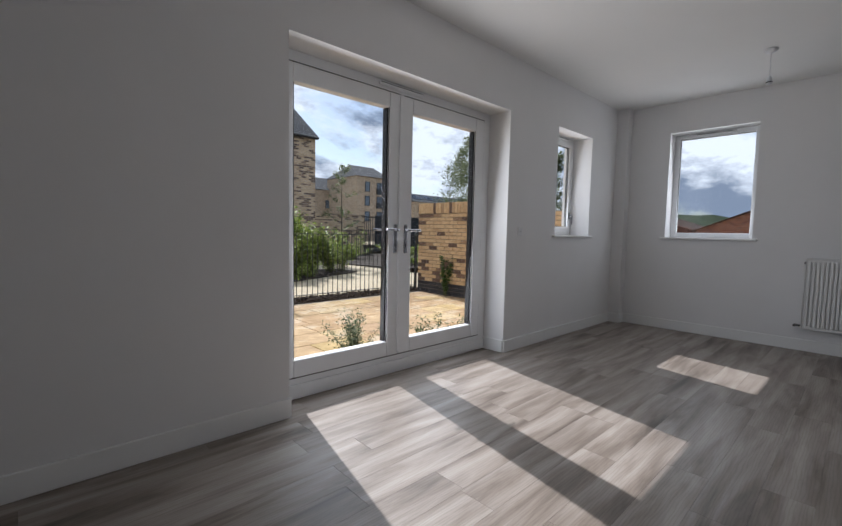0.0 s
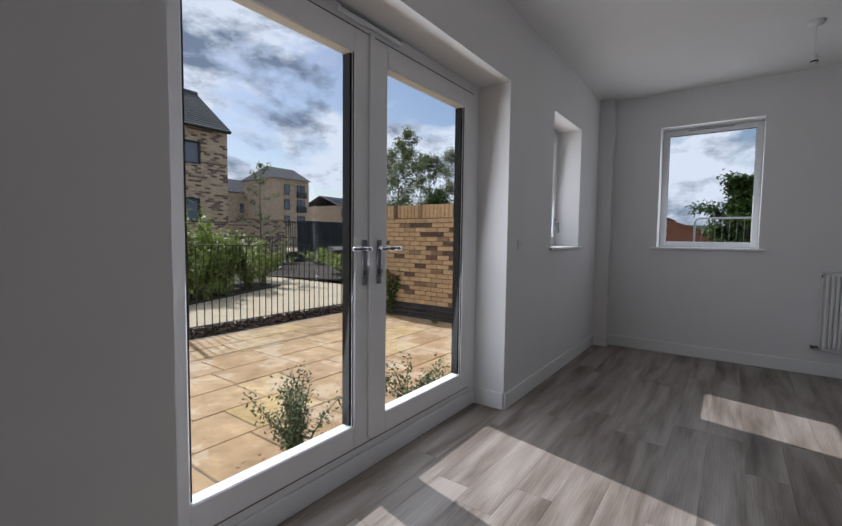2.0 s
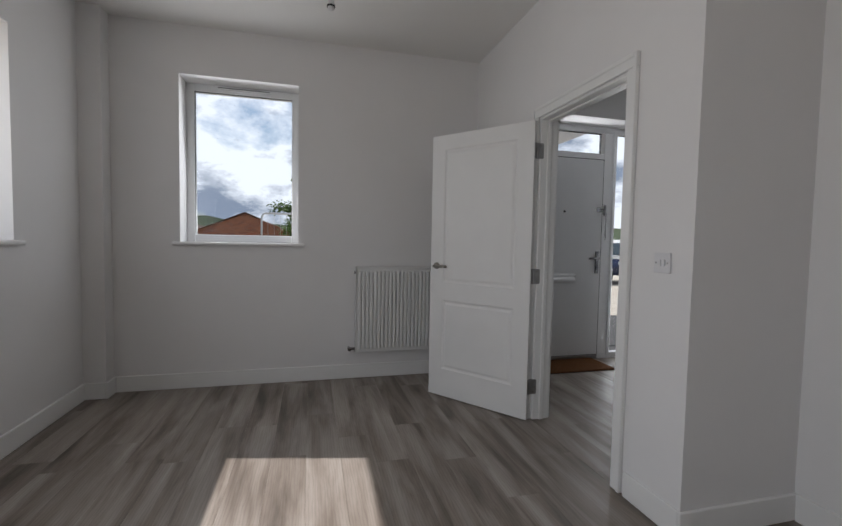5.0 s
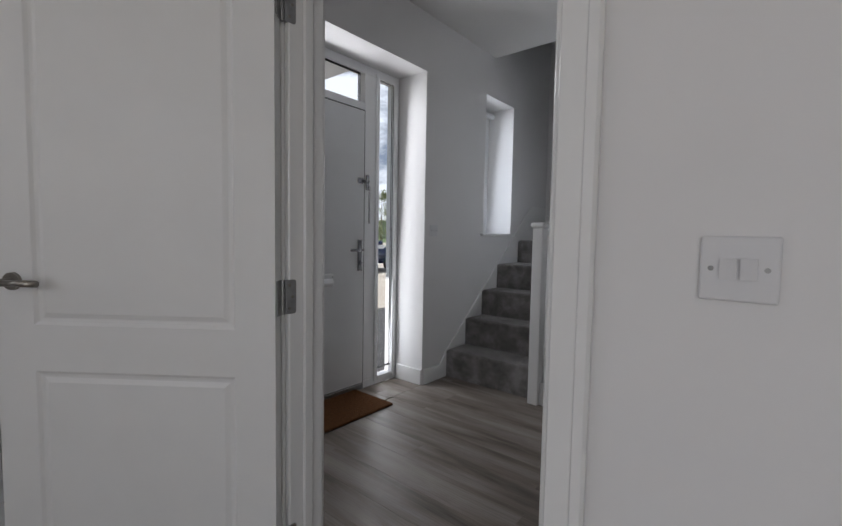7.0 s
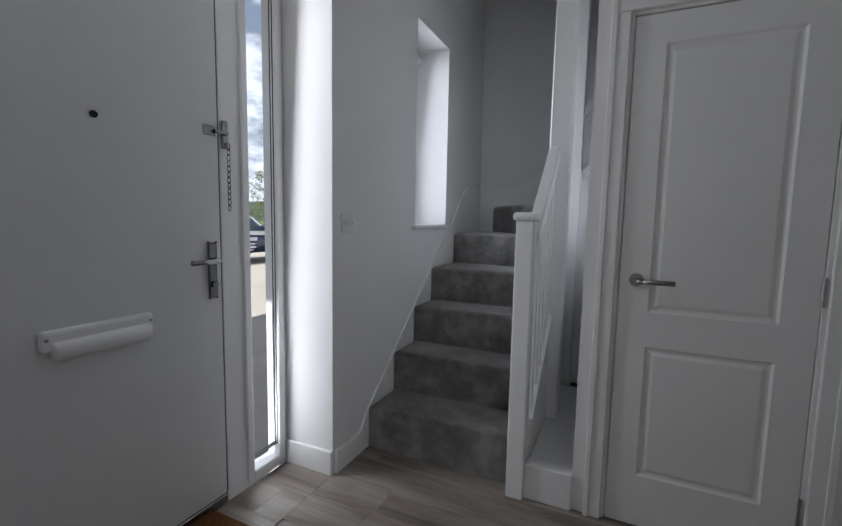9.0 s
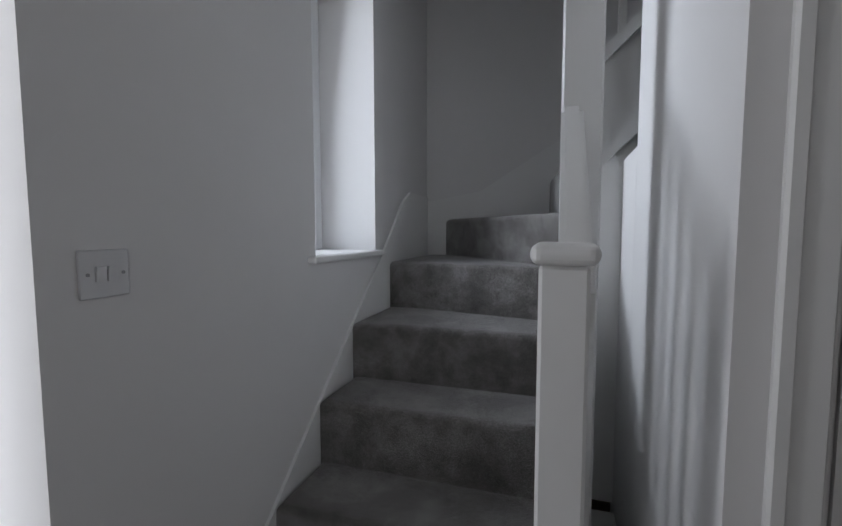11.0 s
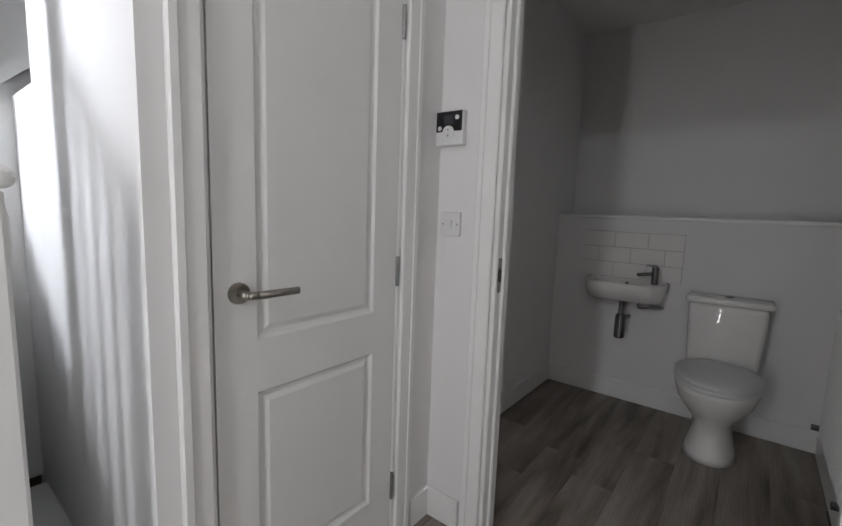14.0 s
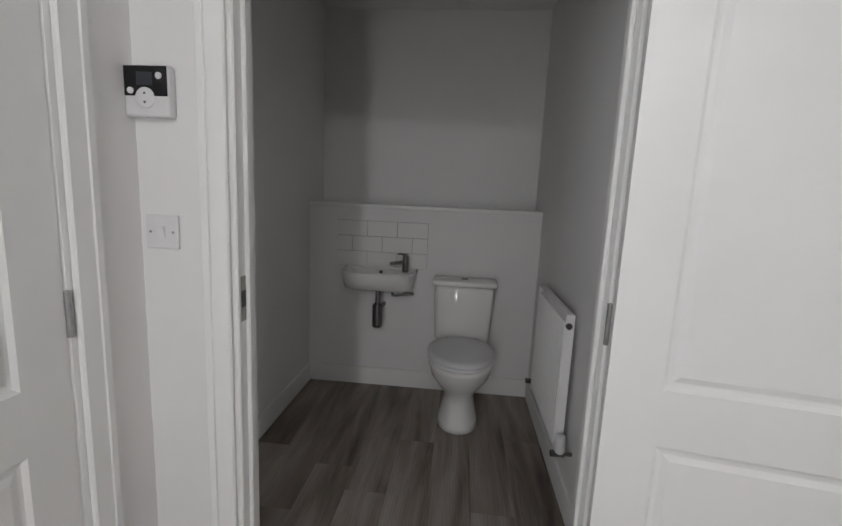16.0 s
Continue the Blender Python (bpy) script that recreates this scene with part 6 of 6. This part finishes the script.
def toilet():
    root = thing("toilet", (WC[0], -4.255, 0.0), "white close-coupled ceramic toilet with its lid down", "toilet")
    bm = box(0.02, 0.19, -0.185, 0.185, 0.40, 0.755, 0.03, 3)
    for v in bm.verts:
        f = (v.co.z - 0.40) / 0.36
        v.co.y *= 0.90 + 0.10 * f
        v.co.x = 0.02 + (v.co.x - 0.02) * (0.94 + 0.06 * f) + (0.012 * math.cos(v.co.y * 8) if v.co.x > 0.1 else 0)
    cis = part("cistern", bm, CERAMIC, root, "", True)
    lid = box(0.012, 0.205, -0.198, 0.198, 0.755, 0.79, 0.014, 3)
    part("cistern_lid", lid, CERAMIC, cis, "", True)
    bm = bmesh.new()
    add_lathe(bm, [(0.022, 0.0), (0.022, 0.006), (0.018, 0.008)], (0.11, 0.0, 0.79), 20)
    part("flush_button", bm, CHROME, cis, "chrome flush button")

    def egg(cx, rx_front, rx_back, ry, z, n=32):
        out = []
        for k in range(n):
            a = 2 * math.pi * k / n
            c, s = math.cos(a), math.sin(a)
            out.append((cx + (rx_front if c > 0 else rx_back) * c, ry * math.copysign(abs(s) ** 0.9, s), z))
        return out

    def loft(layers):
        bm = bmesh.new()
        rings = [[bm.verts.new(p) for p in layer] for layer in layers]
        for lo, hi in zip(rings, rings[1:]):
            for k in range(len(lo)):
                bm.faces.new((lo[k], lo[(k + 1) % len(lo)], hi[(k + 1) % len(lo)], hi[k]))
        bm.faces.new(rings[0][::-1])
        bm.faces.new(rings[-1])
        return bm

    part("pan", loft([egg(0.36, 0.185, 0.17, 0.120, 0.0), egg(0.36, 0.18, 0.165, 0.112, 0.03), egg(0.35, 0.155, 0.15, 0.092, 0.12), egg(0.35, 0.16, 0.15, 0.090, 0.19),
                      egg(0.37, 0.20, 0.18, 0.130, 0.25), egg(0.39, 0.235, 0.20, 0.168, 0.31), egg(0.40, 0.255, 0.21, 0.182, 0.37), egg(0.40, 0.258, 0.21, 0.184, 0.395)]), CERAMIC, root, "", True)
    part("pan_back", box(0.02, 0.30, -0.10, 0.10, 0.22, 0.395, 0.03, 3), CERAMIC, root, "", True)
    part("seat", loft([egg(0.395, 0.262, 0.19, 0.186, 0.398), egg(0.395, 0.268, 0.195, 0.190, 0.404), egg(0.395, 0.268, 0.195, 0.190, 0.414), egg(0.395, 0.262, 0.19, 0.186, 0.419)]), PLASTIC, root, "white plastic seat", True)
    part("seat_lid", loft([egg(0.395, 0.262, 0.19, 0.186, 0.422), egg(0.395, 0.270, 0.197, 0.192, 0.428), egg(0.395, 0.268, 0.195, 0.190, 0.440), egg(0.395, 0.23, 0.17, 0.16, 0.449)]), PLASTIC, root, "white plastic lid", True)
    for y in (-0.075, 0.075):
        part("seat_hinge", tube((0.205, y - 0.02, 0.425), (0.205, y + 0.02, 0.425), 0.012, None, 14), CHROME, root)


toilet()

radiator("radiator", (0, 0, 0), 0, 0.60, 0.60, 0.062, "white panel radiator on the cloakroom side wall", trv=True, z0=0.24)
wc_rad = bpy.context.scene.objects["radiator.001"]
wc_rad.matrix_basis = Matrix(((-1, 0, 0, -0.325), (0, -1, 0, WC[2]), (0, 0, 1, 0), (0, 0, 0, 1)))

# ---------------------------------------------------------------- planks, slabs and bricks
flooring("floor_living_room", X_WEST, X_W1, Y_S, 0.0, "grey-brown washed oak vinyl plank floor")
flooring("floor_patio_recess", PATIO[0], PATIO[1], 0.0, 0.24, "grey-brown washed oak vinyl plank floor")
flooring("floor_front_recess", X_HE, X_HE + 0.28, FRONT[0], FRONT[1], "grey-brown washed oak vinyl plank floor")
flooring("floor_living_bay", X_WEST, X_R, Y_S2, Y_S, "grey-brown washed oak vinyl plank floor")
flooring("floor_hall", X_HW - 0.1, X_HE, -5.25, Y_S - 0.001, "grey-brown washed oak vinyl plank floor")
flooring("floor_cloakroom", WC[0], X_HW - 0.1, WC[1], WC[2], "grey-brown washed oak vinyl plank floor")


def piece_mesh(name, sx, sy, sz, mat, bevel):
    bm = bmesh.new()
    add_box(bm, 0, sx, 0, sy, 0, sz, bevel)
    bmesh.ops.recalc_face_normals(bm, faces=bm.faces)
    me = bpy.data.meshes.new(name)
    bm.to_mesh(me)
    bm.free()
    me.materials.append(mat)
    return me


def patio():
    """Sandstone slabs in courses along x, broken joints, with a row of small pavers before the railings."""
    root = tagged(new("patio"), "buff sandstone slab patio with worn uneven joints", "patio", "", "structure")
    rng = random.Random(17)
    cache = {}
    y = 0.40
    while y < 3.85:
        depth = 0.475
        x = -7.5 - rng.uniform(0, 0.6)
        while x < 2.9:
            w = rng.choice((0.45, 0.60, 0.60, 0.75))
            w = min(w, 2.92 - x)
            if w > 0.08:
                key = round(w, 3)
                if key not in cache:
                    cache[key] = piece_mesh("slab", w - 0.010, depth - 0.010, 0.04, SLAB, 0.006)
                ob = new("slab", cache[key])
                ob.parent = root
                ob.location = (x + 0.005, y + 0.005, GROUND - 0.045 + rng.uniform(-0.002, 0.002))
                ob.rotation_euler = (rng.uniform(-0.002, 0.002), rng.uniform(-0.002, 0.002), 0)
            x += w
        y += depth
    me = piece_mesh("paver", 0.192, 0.24, 0.04, PAVER, 0.005)
    x = -5.5
    while x < 2.7:
        for yy in (y, y + 0.25):
            if yy + 0.24 < 4.34:
                ob = new("paver", me)
                ob.parent = root
                ob.location = (x, yy + 0.003, GROUND - 0.045 + rng.uniform(-0.0015, 0.0015))
        x += 0.2


patio()


def garden_wall():
    """Stretcher-bond brick with a dark plinth and an upright coping course; the far stretch in single bricks, the rest joined."""
    root = tagged(new("garden_wall"), "buff and dark brown brick garden wall with a blue-black plinth", "wall", "", "structure")
    part("mortar_core", box(2.940, 3.14, 0.36, 4.352, -0.4, 1.545), DARK_MORTAR, root)
    rng = random.Random(23)
    full, dark = piece_mesh("brick", 0.11, 0.215, 0.065, BRICK, 0.004), piece_mesh("brick", 0.11, 0.215, 0.065, PLINTH_BRICK, 0.004)
    half, half_dark = piece_mesh("brick", 0.11, 0.1025, 0.065, BRICK, 0.004), piece_mesh("brick", 0.11, 0.1025, 0.065, PLINTH_BRICK, 0.004)
    rest = bmesh.new()
    for k in range(23):
        z = GROUND - 0.06 + k * 0.075
        y = 4.36
        first = k % 2
        while y > 0.40:
            w = 0.1025 if first else 0.215
            first = 0
            y0 = y - w
            if y0 < 0.37:
                break
            if y0 > 1.72:
                plinth = k < 4
                ob = new("brick", (half_dark if plinth else half) if w < 0.2 else (dark if plinth else full))
                ob.parent = root
                ob.location = (2.93 + rng.uniform(-0.002, 0.002), y0, z)
            else:
                add_box(rest, 2.93, 3.04, y0, y0 + w, z, z + 0.065, 0.0)
            y = y0 - 0.010
    tagged(part("brickwork", rest, BRICK, root), "", "", "", "stuff")
    up = piece_mesh("coping_brick", 0.235, 0.065, 0.215, BRICK, 0.004)
    y = 4.365
    while y > 1.7:
        ob = new("coping_brick", up)
        ob.parent = root
        ob.location = (2.92, y - 0.065, GROUND - 0.06 + 23 * 0.075 + 0.002)
        y -= 0.075


garden_wall()


def mulch():
    """Bark chips too many to count."""
    rng = np.random.default_rng(31)
    verts, faces = [], []
    for x0, x1, y0, y1, n, s in ((-5.5, 3.1, 4.34, 4.79, 2600, 0.035),):
        for _ in range(n):
            c = np.array((rng.uniform(x0, x1), rng.uniform(y0, y1), GROUND + 0.004 + rng.uniform(0, 0.028)))
            u = rng.normal(0, 1, 3) * (1, 1, 0.4)
            u /= np.linalg.norm(u)
            v = np.cross(u, rng.normal(0, 0.5, 3) + (0, 0, 1))
            v /= np.linalg.norm(v)
            w = np.cross(u, v) * 0.006
            a, b = u * s * rng.uniform(0.5, 1.2), v * s * rng.uniform(0.25, 0.5)
            k = len(verts)
            verts += [tuple(c + p) for p in (-a - b - w, a - b - w, a + b - w, -a + b - w, -a - b + w, a - b + w, a + b + w, -a + b + w)]
            faces += [tuple(k + i for i in f) for f in ((0, 1, 2, 3), (4, 5, 6, 7), (0, 1, 5, 4), (1, 2, 6, 5), (2, 3, 7, 6), (3, 0, 4, 7))]
    me = bpy.data.meshes.new("bark_mulch")
    me.from_pydata(verts, [], faces)
    me.materials.append(MULCH)
    tagged(new("bark_mulch", me), "dark brown bark mulch chips under the railings", "mulch", "", "stuff")


mulch()
